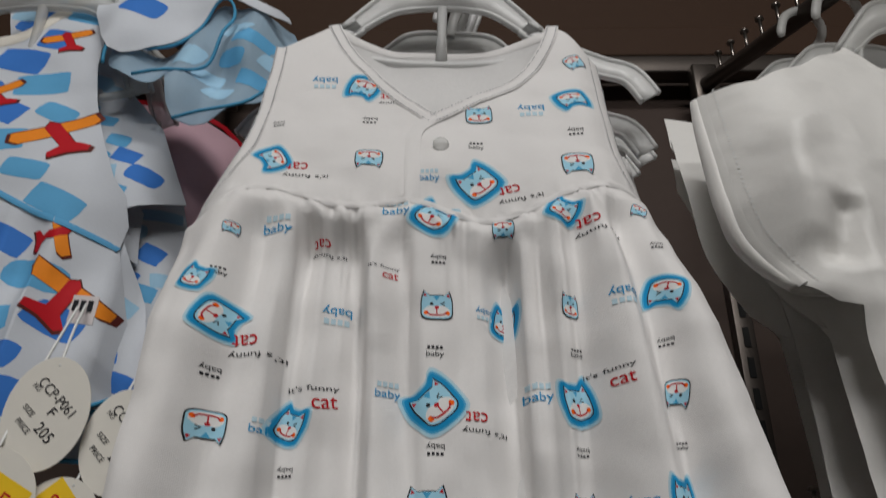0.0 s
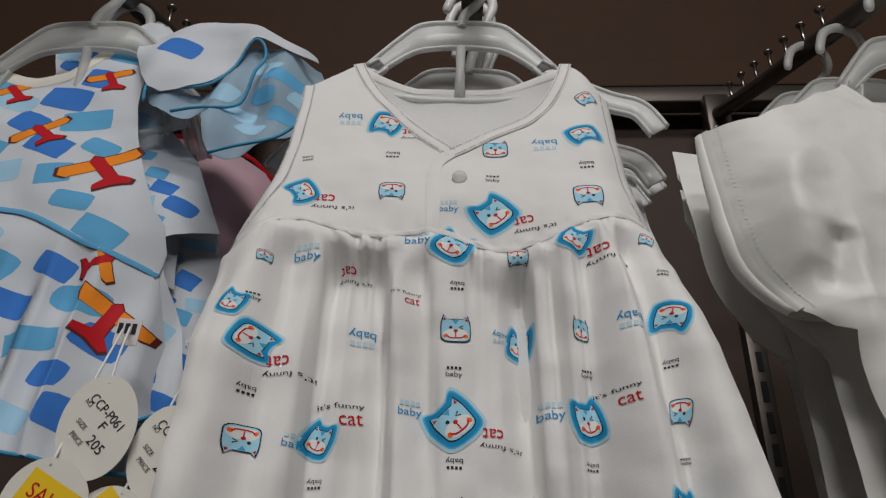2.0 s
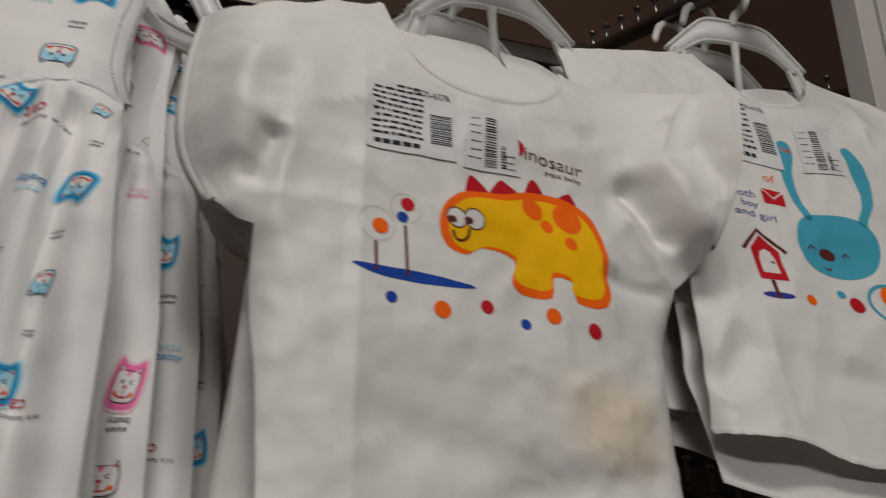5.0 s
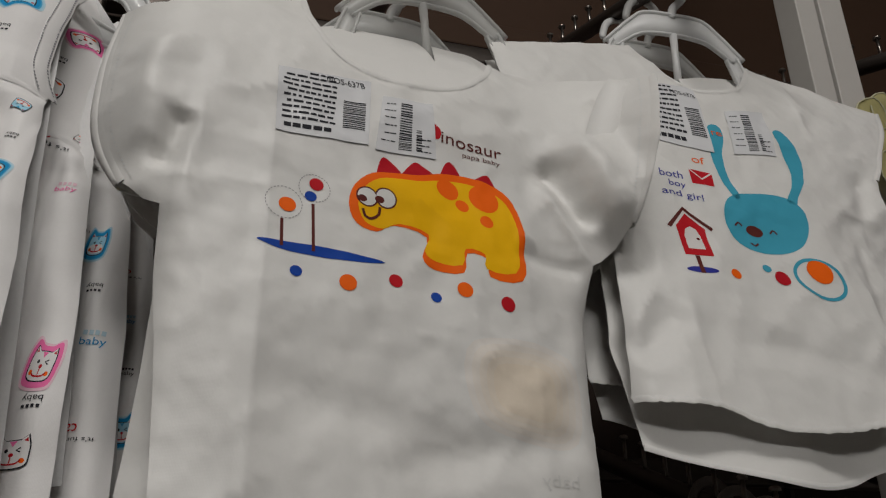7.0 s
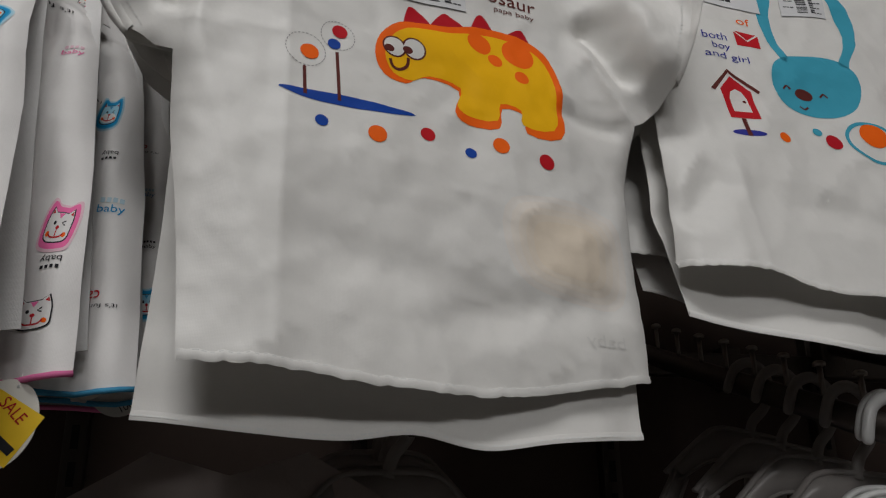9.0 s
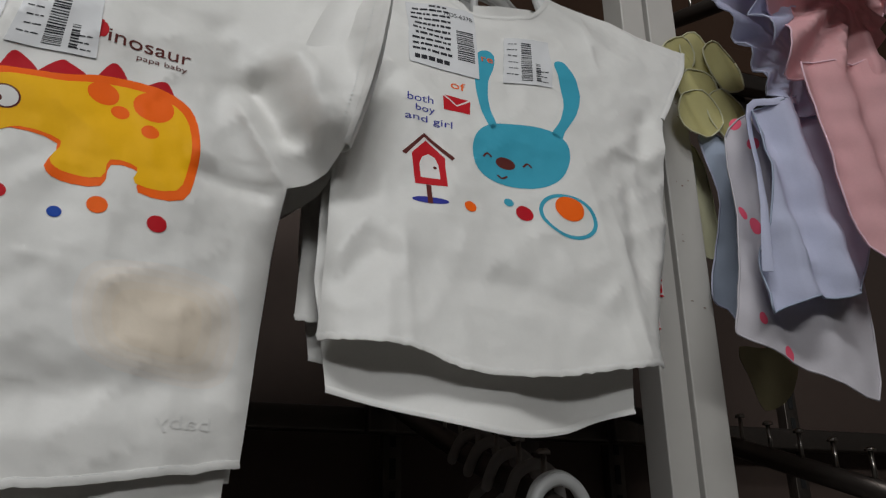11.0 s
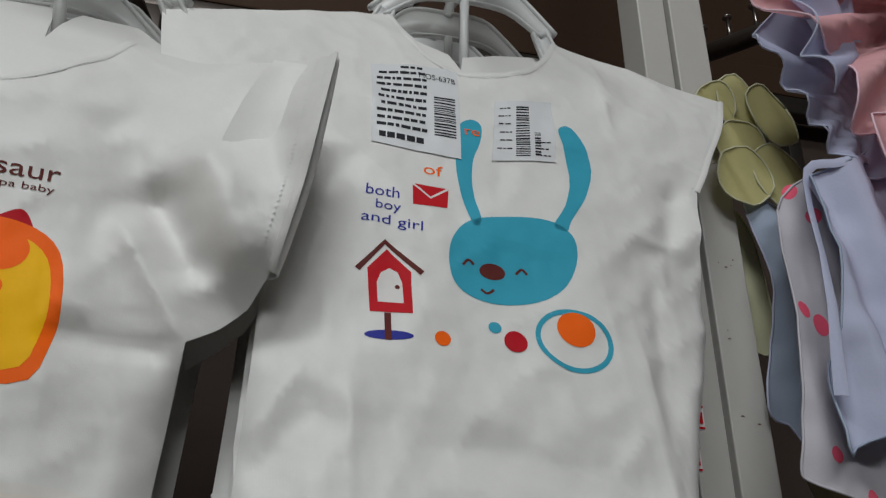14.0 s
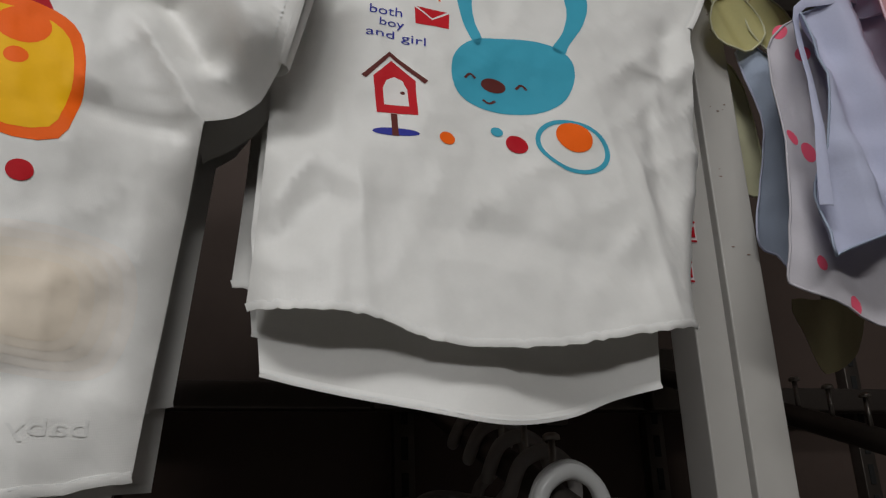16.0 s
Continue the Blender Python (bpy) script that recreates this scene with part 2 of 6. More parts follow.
def stroke(pts, width):
    """Outline of a 2D line of that width (a number, or one a point)."""
    L, Rr = [], []
    for i, p in enumerate(pts):
        a, b = pts[max(i - 1, 0)], pts[min(i + 1, len(pts) - 1)]
        dx, dz = b[0] - a[0], b[1] - a[1]
        n = math.hypot(dx, dz) or 1
        w = (width[i] if isinstance(width, (list, tuple)) else width) / 2
        L.append((p[0] - dz / n * w, p[1] + dx / n * w))
        Rr.append((p[0] + dz / n * w, p[1] - dx / n * w))
    return L + Rr[::-1]


def disc(cx, cz, w, h=None, n=20, a0=0.0):
    h = h or w
    return [(cx + w / 2 * math.cos(a0 + 2 * math.pi * k / n), cz + h / 2 * math.sin(a0 + 2 * math.pi * k / n)) for k in range(n)]


def ears(poly):
    """Triangles of a plain outline, all turned the same way."""
    P = [p for i, p in enumerate(poly) if math.hypot(p[0] - poly[i - 1][0], p[1] - poly[i - 1][1]) > 1e-7]
    area2 = sum(p[0] * q[1] - q[0] * p[1] for p, q in zip(P, P[1:] + P[:1]))
    if area2 < 0:
        P.reverse()
    idx, tris = list(range(len(P))), []

    def side(o, p, q):
        return (p[0] - o[0]) * (q[1] - o[1]) - (p[1] - o[1]) * (q[0] - o[0])

    while len(idx) > 3:
        best = None
        for k in range(len(idx)):
            i, j, l = idx[k - 1], idx[k], idx[(k + 1) % len(idx)]
            s = side(P[i], P[j], P[l])
            if s <= 1e-13:
                if abs(s) <= 1e-13:
                    best = (9e9, k, False)
                    break
                continue
            if any(m not in (i, j, l) and side(P[i], P[j], P[m]) > 0 and side(P[j], P[l], P[m]) > 0 and side(P[l], P[i], P[m]) > 0 for m in idx):
                continue
            d = (P[i][0] - P[l][0]) ** 2 + (P[i][1] - P[l][1]) ** 2
            if best is None or d < best[0]:
                best = (d, k, True)
        if best is None:
            break
        k = best[1]
        if best[2]:
            tris.append((idx[k - 1], idx[k], idx[(k + 1) % len(idx)]))
        idx.pop(k)
    if len(idx) == 3:
        tris.append(tuple(idx))
    return P, tris


def flat_poly(bm, poly, mi=0):
    P, tris = ears(poly)
    vs = [bm.verts.new((x, 0, z)) for x, z in P]
    for t in tris:
        bm.faces.new([vs[i] for i in t]).material_index = mi


def cut(bm, c):
    """Cut flat faces along an even lattice, so that cloth and print bend alike."""
    if not bm.verts:
        return
    for no in ((1, 0, 0), (0, 0, 1), (1, 0, 1)):
        along = [v.co.x * no[0] + v.co.z * no[2] for v in bm.verts]
        lo, hi = min(along), max(along)
        for k in range(math.ceil(lo / c + 1e-6), math.floor(hi / c - 1e-6) + 1):
            co = (k * c, 0, 0) if no[0] else (0, 0, k * c)
            bmesh.ops.bisect_plane(bm, geom=[*bm.verts, *bm.edges, *bm.faces], dist=1e-7, plane_co=co, plane_no=no)


def face_out(bm):
    if sum(f.normal.y * f.calc_area() for f in bm.faces) > 0:
        bmesh.ops.reverse_faces(bm, faces=bm.faces[:])


class Laid:
    """Cloth y = f(x, z), taken at the nodes of a lattice of width c and straight between them, with smooth normals."""

    def __init__(self, f, c, off=0.0, nodes=None):
        self.f, self.c, self.off, self.nodes = f, c, off, {} if nodes is None else nodes

    def raised(self, d):
        return Laid(self.f, self.c, self.off - d, self.nodes)

    def node(self, i, k):
        if (i, k) not in self.nodes:
            x, z, h = i * self.c, k * self.c, 0.0006
            y = self.f(x, z)
            n = Vector(((self.f(x + h, z) - self.f(x - h, z)) / (2 * h), -1, (self.f(x, z + h) - self.f(x, z - h)) / (2 * h))).normalized()
            self.nodes[(i, k)] = (y, n)
        return self.nodes[(i, k)]

    def both(self, x, z):
        u, v = x / self.c, z / self.c
        i, k = math.floor(u), math.floor(v)
        u, v = u - i, v - k
        b, d = self.node(i + 1, k), self.node(i, k + 1)
        if u + v <= 1:
            a = self.node(i, k)
            wa, wb, wd = 1 - u - v, u, v
        else:
            a = self.node(i + 1, k + 1)
            wa, wb, wd = u + v - 1, 1 - v, 1 - u
        return a[0] * wa + b[0] * wb + d[0] * wd + self.off, a[1] * wa + b[1] * wb + d[1] * wd

    def __call__(self, x, z):
        return self.both(x, z)[0]


LAID = {}


def laid(fn, c):
    if isinstance(fn, Laid):
        return fn if fn.c == c else Laid(fn, c)
    if (fn, c) not in LAID:
        LAID[(fn, c)] = Laid(fn, c)
    return LAID[(fn, c)]


def settle(bm, fn, lift):
    """Moves flat vertices on to the cloth, and keeps the cloth's own normal at each."""
    lay = bm.verts.layers.float_vector.new("lay")
    for v in bm.verts:
        y, n = fn.both(v.co.x, v.co.z)
        v.co.y = y - lift
        v[lay] = n.normalized()


def drape(polys, fn, c, lift=0.0):
    """polys: (outline, material index, layer). Lays them on the cloth y = fn(x, z), each layer a little prouder."""
    bm = bmesh.new()
    fn = laid(fn, c)
    for poly, mi, layer in polys:
        one = bmesh.new()
        flat_poly(one, poly, mi)
        cut(one, c)
        settle(one, fn, lift + layer * 0.00007)
        one.normal_update()
        face_out(one)
        me = bpy.data.meshes.new("tmp")
        one.to_mesh(me)
        one.free()
        bm.from_mesh(me)
        bpy.data.meshes.remove(me)
    bm.normal_update()
    return bm


GLYPHS = {}


def glyphs(text):
    """Filled letters of the built-in font: vertices and faces, 1 wide, centred."""
    if text not in GLYPHS:
        cu = bpy.data.curves.new("letters", "FONT")
        cu.body, cu.resolution_u, cu.align_x, cu.align_y = text, 3, "CENTER", "CENTER"
        ob = bpy.data.objects.new("letters", cu)
        me = bpy.data.meshes.new_from_object(ob)
        V = np.array([v.co[:2] for v in me.vertices])
        V -= (V.min(0) + V.max(0)) / 2
        w = np.ptp(V[:, 0])
        GLYPHS[text] = (V / w, [tuple(p.vertices) for p in me.polygons], np.ptp(V[:, 1]) / w)
        bpy.data.meshes.remove(me)
        bpy.data.objects.remove(ob)
        bpy.data.curves.remove(cu)
    return GLYPHS[text]


def letters(bm, text, cx, cz, width, turn=0.0, height=None, mi=0, bold=1.0):
    """Adds flat letters in the plane y = 0."""
    V, F, ratio = glyphs(text)
    sz = width if height is None else height / ratio
    a = radians(-turn)
    ca, sa = math.cos(a), math.sin(a)
    vs = [bm.verts.new((cx + (x * width * ca - z * sz * sa), 0, cz + (x * width * sa + z * sz * ca))) for x, z in V]
    for f in F:
        if len(set(f)) == len(f):
            try:
                bm.faces.new([vs[i] for i in f]).material_index = mi
            except ValueError:
                pass


def drape_flat(bm, fn, c, lift):
    bmesh.ops.triangulate(bm, faces=bm.faces[:])
    cut(bm, c)
    settle(bm, laid(fn, c), lift)
    bm.normal_update()
    face_out(bm)
    return bm


def turned(poly, cx, cz, size, turn=0.0, squash=1.0):
    """A motif outline of unit size, set at cx, cz; squash makes it narrower than tall when above 1."""
    a = radians(-turn)
    ca, sa = math.cos(a), math.sin(a)
    return [(cx + size * (x * ca - z * squash * sa), cz + size * (x * sa + z * squash * ca)) for x, z in poly]


def join(bms):
    out = bmesh.new()
    for b in bms:
        me = bpy.data.meshes.new("tmp")
        b.to_mesh(me)
        b.free()
        out.from_mesh(me)
        bpy.data.meshes.remove(me)
    out.normal_update()
    return out


def ribbon(name, line, width, fn, material, parent, lift=0.0003, c=0.005, label="", bulge=0.0005):
    """A narrow binding along a line on the cloth, raised in its middle."""
    bm = bmesh.new()
    lay = bm.verts.layers.float_vector.new("lay")
    rows = []
    for k, s in enumerate((-0.5, -0.3, 0, 0.3, 0.5)):
        off = stroke(line, abs(s) * 2 * width) if s else None
        n = len(line)
        pts = line if s == 0 else (off[:n] if s < 0 else off[n:][::-1])
        up = 0 if abs(s) == 0.5 else bulge
        row = []
        for i, (x, z) in enumerate(pts):
            y, h = fn(x, z), 0.0006
            n = Vector(((fn(x + h, z) - y) / h, -1, (fn(x, z + h) - y) / h))
            cx, cz = line[i]
            out = Vector((x - cx, 0, z - cz))
            v = bm.verts.new((x, y - lift - up, z))
            v[lay] = (n + out.normalized() * (abs(s) * 0.7)).normalized() if s else n.normalized()
            row.append(v)
        rows.append(row)
    for a, b in zip(rows, rows[1:]):
        for i in range(len(line) - 1):
            bm.faces.new((a[i], a[i + 1], b[i + 1], b[i]))
    bm.normal_update()
    face_out(bm)
    return part(name, bm, material, parent, label, thick=0.0008)


def stitches(name, line, fn, material, parent, gap=0.0026, lift=0.0016, r=0.0003, duty=0.62):
    """A row of single thread stitches along a line on the cloth."""
    bm = bmesh.new()
    acc, run = 0.0, []
    for a, b in zip(line, line[1:]):
        d = math.hypot(b[0] - a[0], b[1] - a[1])
        s = (gap - acc) if acc else 0.0
        while s < d:
            t0, t1 = s / d, min(1.0, (s + gap * duty) / d)
            run.append([(a[0] + (b[0] - a[0]) * t, a[1] + (b[1] - a[1]) * t) for t in (t0, t1)])
            s += gap
        acc = d - (s - gap) if s >= gap else 0
        acc = max(0.0, min(acc, gap))
    bm.free()
    bm = drape([(stroke([p, q], 2 * r), 0, 0) for p, q in run], fn, fn.c if isinstance(fn, Laid) else 0.006, lift)
    return part(name, bm, material, parent, kind="stuff")


def relu(v):
    return v if v > 0 else 0.0


def ramp01(v):
    v = min(1.0, max(0.0, v))
    return v * v * (3 - 2 * v)


def rough_noise(x, z, scale, seed=0.0):
    return noise.noise(Vector((x * scale, seed, z * scale)))


# ---- places of the printed motifs on the cloth (x, z; turn, width, squash), set from the camera's view ----
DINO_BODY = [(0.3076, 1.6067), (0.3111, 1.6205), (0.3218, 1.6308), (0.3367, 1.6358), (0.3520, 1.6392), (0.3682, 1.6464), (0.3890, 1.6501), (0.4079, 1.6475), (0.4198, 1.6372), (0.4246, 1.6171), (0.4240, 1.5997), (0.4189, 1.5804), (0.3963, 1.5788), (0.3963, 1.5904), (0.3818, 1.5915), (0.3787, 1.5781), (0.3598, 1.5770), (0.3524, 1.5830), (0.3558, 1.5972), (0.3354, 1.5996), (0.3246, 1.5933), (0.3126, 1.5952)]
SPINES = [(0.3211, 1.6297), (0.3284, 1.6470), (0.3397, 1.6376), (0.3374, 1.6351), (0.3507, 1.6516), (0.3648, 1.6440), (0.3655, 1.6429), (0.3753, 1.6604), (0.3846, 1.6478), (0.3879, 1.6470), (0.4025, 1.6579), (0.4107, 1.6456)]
ISLAND = [(0.2543, 1.5701), (0.3276, 1.5709)]
DINO_DOTS = [(0.276, 1.555, 0, 0.0068, 1.00), (0.305, 1.553, 0, 0.0102, 1.00), (0.334, 1.561, 0, 0.0086, 1.00), (0.360, 1.556, 0, 0.0069, 1.00), (0.379, 1.564, 0, 0.0104, 1.00), (0.409, 1.560, 0, 0.0103, 1.00), (0.269, 1.596, 0, 0.0098, 1.00), (0.285, 1.614, 0, 0.0085, 1.00), (0.282, 1.605, 0, 0.0070, 1.00), (0.372, 1.637, 0, 0.0164, 1.00), (0.399, 1.637, 0, 0.0226, 1.00), (0.382, 1.627, 0, 0.0099, 1.00), (0.399, 1.618, 0, 0.0098, 1.00), (0.316, 1.614, 0, 0.0141, 1.00), (0.328, 1.616, 0, 0.0145, 1.00), (0.313, 1.612, 0, 0.0059, 1.00), (0.324, 1.614, 0, 0.0061, 1.00), (0.267, 1.597, 0, 0.0207, 1.00), (0.284, 1.611, 0, 0.0184, 1.00)]
STEMS = [(0.2665, 1.5860), (0.2673, 1.5687), (0.2835, 1.5999), (0.2849, 1.5687)]
SMILE = [(0.3134, 1.6051), (0.3151, 1.6005), (0.3192, 1.5997), (0.3235, 1.6035), (0.3243, 1.6089)]
DINO_TEXT = [(0.3635, 1.6882), (0.3627, 1.6749), (0.3691, 1.6781), (0.4159, 1.6795), (0.3846, 1.6729), (0.4128, 1.6721)]
DINO_LABEL = [(0.2578, 1.6964), (0.3190, 1.7091), (0.3164, 1.6522), (0.2851, 1.6433), (0.2590, 1.6454)]
DINO_BARCODE = [(0.3271, 1.6987), (0.3637, 1.7056), (0.3650, 1.6599), (0.3211, 1.6507)]
PATCH = [(0.3854, 1.5289), (0.4577, 1.5285), (0.4488, 1.4798), (0.4075, 1.4782), (0.3829, 1.4912)]
BUN_HEAD = [(0.6177, 1.6711), (0.6221, 1.6855), (0.6345, 1.6980), (0.6605, 1.7036), (0.6866, 1.7043), (0.7001, 1.6950), (0.7006, 1.6781), (0.6905, 1.6583), (0.6737, 1.6464), (0.6508, 1.6412), (0.6316, 1.6436), (0.6193, 1.6536)]
BUN_EAR_A = [(0.6351, 1.6956), (0.6308, 1.7186), (0.6295, 1.7444), (0.6328, 1.7699), (0.6380, 1.7796), (0.6461, 1.7832), (0.6513, 1.7779), (0.6478, 1.7618), (0.6415, 1.7468), (0.6388, 1.7251), (0.6408, 1.6985)]
BUN_EAR_B = [(0.6895, 1.7013), (0.7003, 1.7178), (0.7091, 1.7433), (0.7099, 1.7659), (0.7085, 1.7832), (0.7122, 1.7894), (0.7195, 1.7892), (0.7261, 1.7739), (0.7276, 1.7523), (0.7177, 1.7286), (0.7025, 1.7063), (0.6976, 1.6976)]
BUN_DOTS = [(0.644, 1.663, 0, 0.0164, 1.00), (0.609, 1.617, 0, 0.0092, 1.00), (0.640, 1.626, 0, 0.0074, 1.00), (0.651, 1.618, 0, 0.0137, 1.00), (0.689, 1.628, 0, 0.0233, 1.00), (0.687, 1.621, 0, 0.0461, 1.00)]
HOUSE = [(0.5695, 1.6578), (0.5809, 1.6707), (0.5942, 1.6568), (0.5931, 1.6304), (0.5699, 1.6305)]
HOUSE_DOOR = [(0.5745, 1.6367), (0.5745, 1.6491), (0.5770, 1.6554), (0.5820, 1.6586), (0.5866, 1.6562), (0.5888, 1.6497), (0.5885, 1.6363)]
HOUSE_ROOF = [(0.5640, 1.6570), (0.5800, 1.6755), (0.6005, 1.6564)]
HOUSE_POST = [(0.5794, 1.6300), (0.5788, 1.6135)]
HOUSE_FOOT = [(0.5665, 1.6184), (0.5919, 1.6148)]
ENVELOPE = [(0.5993, 1.7210), (0.6227, 1.7207), (0.6202, 1.7053), (0.5984, 1.7051)]
BUN_FACE = [(0.6257, 1.6655), (0.6293, 1.6691), (0.6326, 1.6664), (0.6586, 1.6627), (0.6629, 1.6665), (0.6660, 1.6633), (0.6352, 1.6504), (0.6388, 1.6479), (0.6436, 1.6511)]
BUN_TEXT = [(0.6071, 1.7317), (0.6193, 1.7324), (0.5708, 1.7104), (0.5904, 1.7100), (0.5757, 1.6998), (0.5904, 1.6989), (0.5668, 1.6894), (0.6033, 1.6878)]
BUN_LABEL = [(0.5782, 1.8251), (0.6400, 1.8318), (0.6331, 1.7457), (0.5752, 1.7516)]
BUN_BARCODE = [(0.6648, 1.8049), (0.7097, 1.8138), (0.7017, 1.7552), (0.6544, 1.7482)]
HALO_CATS = [(-0.051, 1.780, 200, 0.0234, 1.00), (0.088, 1.762, 160, 0.0250, 0.80), (-0.100, 1.704, 240, 0.0233, 0.80), (0.023, 1.685, -40, 0.0274, 1.00), (-0.004, 1.659, 30, 0.0239, 1.00), (0.070, 1.660, 30, 0.0187, 1.00), (-0.122, 1.605, 20, 0.0140, 1.20), (-0.109, 1.585, 110, 0.0207, 1.00), (0.035, 1.598, 10, 0.0147, 1.50), (0.115, 1.601, 200, 0.0190, 1.00), (-0.074, 1.536, 20, 0.0149, 1.40), (-0.003, 1.547, -42, 0.0269, 1.00), (0.067, 1.545, -10, 0.0162, 1.50)]
HALO_CATS_LOW = [(-0.107, 1.479, 20, 0.0201, 1.00), (0.105, 1.495, 0, 0.0126, 1.70)]
FACES = [(-0.043, 1.706, 180, 0.0181, 1.00), (0.026, 1.748, 0, 0.0185, 1.00), (0.083, 1.698, 180, 0.0201, 1.00), (0.096, 1.808, 150, 0.0153, 1.00), (0.036, 1.652, 180, 0.0133, 1.00), (-0.002, 1.602, 0, 0.0184, 1.00), (0.068, 1.598, 0, 0.0097, 1.60), (-0.107, 1.531, 180, 0.0171, 1.00), (0.111, 1.546, 190, 0.0105, 1.50), (0.114, 1.661, 200, 0.0100, 1.00), (-0.112, 1.642, 180, 0.0086, 1.00)]
FACES_LOW = [(-0.070, 1.486, 0, 0.0135, 1.00), (-0.007, 1.497, 0, 0.0203, 1.00), (0.066, 1.494, 0, 0.0112, 1.50)]
FUNNY = [(-0.029, 1.767, 180, 0.0239, 1.00), (-0.080, 1.694, 178, 0.0280, 1.00), (0.047, 1.676, 172, 0.0273, 1.00), (0.088, 1.647, 178, 0.0266, 1.00), (-0.063, 1.641, 182, 0.0205, 1.00), (-0.031, 1.624, 0, 0.0181, 1.00), (-0.091, 1.572, 176, 0.0267, 1.00), (-0.064, 1.552, -6, 0.0261, 1.00), (0.082, 1.556, -3, 0.0222, 1.00), (0.022, 1.537, 186, 0.0239, 1.00)]
FUNNY_LOW = [(-0.096, 1.492, 3, 0.0229, 1.00), (0.116, 1.484, 184, 0.0214, 1.00), (-0.043, 1.491, 182, 0.0155, 1.00)]
SMALL_TEXT = [(-0.045, 1.744, 180, 0.0100, 1.00), (0.023, 1.717, 0, 0.0096, 1.00), (0.086, 1.728, 180, 0.0101, 1.00), (-0.001, 1.631, 180, 0.0086, 1.00), (-0.003, 1.576, 0, 0.0092, 1.00), (0.069, 1.572, 0, 0.0065, 1.00), (-0.109, 1.557, 180, 0.0079, 1.00), (-0.113, 1.612, -10, 0.0072, 1.00), (0.117, 1.632, 185, 0.0068, 1.00), (0.111, 1.573, 182, 0.0068, 1.00), (-0.003, 1.524, 180, 0.0090, 1.00), (0.067, 1.521, 180, 0.0066, 1.00), (0.110, 1.521, 0, 0.0050, 1.00), (-0.102, 1.737, 170, 0.0074, 1.00), (-0.074, 1.513, 180, 0.0075, 1.00)]
BABY = [(-0.078, 1.786, 175, 0.0170, 1.00), (0.060, 1.753, 180, 0.0176, 1.00), (-0.006, 1.690, 0, 0.0121, 1.00), (-0.090, 1.648, 0, 0.0161, 1.00), (-0.025, 1.664, 0, 0.0158, 1.00), (-0.056, 1.601, 180, 0.0150, 1.00), (0.093, 1.600, 180, 0.0142, 1.00), (-0.027, 1.554, 0, 0.0123, 1.00), (0.024, 1.601, 180, 0.0100, 1.00), (0.049, 1.551, 0, 0.0144, 1.00), (-0.083, 1.531, 0, 0.0109, 1.00)]
BABY_LOW = [(0.021, 1.494, 0, 0.0159, 1.00), (-0.048, 1.491, 180, 0.0127, 1.00), (0.088, 1.495, 180, 0.0128, 1.00)]
PLANES = [(-0.2551, 1.7440), (-0.3103, 1.7812), (-0.2756, 1.8421), (-0.3499, 1.8304), (-0.2205, 1.6255), (-0.2312, 1.6643)]

# ---- outlines of the cloth pieces (x, z), drawn to fit the camera's view ----
AIR_CAP = [(-0.2591, 1.8802), (-0.2349, 1.8963), (-0.1750, 1.8959), (-0.1312, 1.8762), (-0.1102, 1.8566), (-0.1537, 1.8769), (-0.1663, 1.8714), (-0.1818, 1.8364), (-0.2040, 1.8202), (-0.2313, 1.8144)]
AIR_FRILL = [(-0.2317, 1.8048), (-0.2291, 1.8189), (-0.2040, 1.8202), (-0.1815, 1.8350), (-0.1665, 1.8729), (-0.1537, 1.8769), (-0.1102, 1.8566), (-0.1071, 1.8209), (-0.1186, 1.7803), (-0.1429, 1.7576), (-0.1740, 1.7472), (-0.1866, 1.7881), (-0.2091, 1.7887)]
AIR_EDGE = [(-0.2330, 1.8017), (-0.2301, 1.8196), (-0.2040, 1.8202), (-0.1815, 1.8350), (-0.1663, 1.8714), (-0.1571, 1.8755), (-0.1514, 1.8564), (-0.1568, 1.8157), (-0.1694, 1.7938), (-0.2091, 1.7887)]
AIR_EDGE_LOW = [(-0.1062, 1.8208), (-0.1186, 1.7803), (-0.1429, 1.7576), (-0.1740, 1.7472)]
AIR_BODICE = [(-0.4274, 1.8642), (-0.3690, 1.8567), (-0.3452, 1.8419), (-0.3288, 1.8401), (-0.3066, 1.8479), (-0.2850, 1.8823), (-0.2750, 1.9150), (-0.2513, 1.9166), (-0.2379, 1.8809), (-0.2463, 1.8448), (-0.2445, 1.8110), (-0.2329, 1.7675), (-0.2121, 1.7122), (-0.2045, 1.7019), (-0.2016, 1.6616), (-0.2439, 1.6760), (-0.2850, 1.6984), (-0.3103, 1.7049), (-0.3664, 1.7100)]
AIR_SKIRT = [(-0.3659, 1.7089), (-0.3103, 1.7049), (-0.2850, 1.6984), (-0.2439, 1.6760), (-0.2016, 1.6616), (-0.1912, 1.6092), (-0.1856, 1.5760), (-0.1991, 1.5524), (-0.2126, 1.5289), (-0.2310, 1.5306), (-0.2890, 1.5404)]
AIR_COLLAR = [(-0.3962, 1.8560), (-0.3667, 1.8509), (-0.3457, 1.8433), (-0.3293, 1.8415), (-0.3071, 1.8493), (-0.2845, 1.8808), (-0.2726, 1.9133)]
AIR_BODICE_B = [(-0.2954, 1.9492), (-0.2640, 1.9482), (-0.2314, 1.9056), (-0.2312, 1.8112), (-0.1995, 1.7726), (-0.1780, 1.7155), (-0.2075, 1.6954), (-0.2273, 1.6957), (-0.2901, 1.7176), (-0.3575, 1.9174)]
AIR_SKIRT_B = [(-0.2901, 1.7176), (-0.2114, 1.6954), (-0.1861, 1.6301), (-0.1730, 1.5746), (-0.1824, 1.5657), (-0.1926, 1.5605), (-0.2326, 1.5471)]
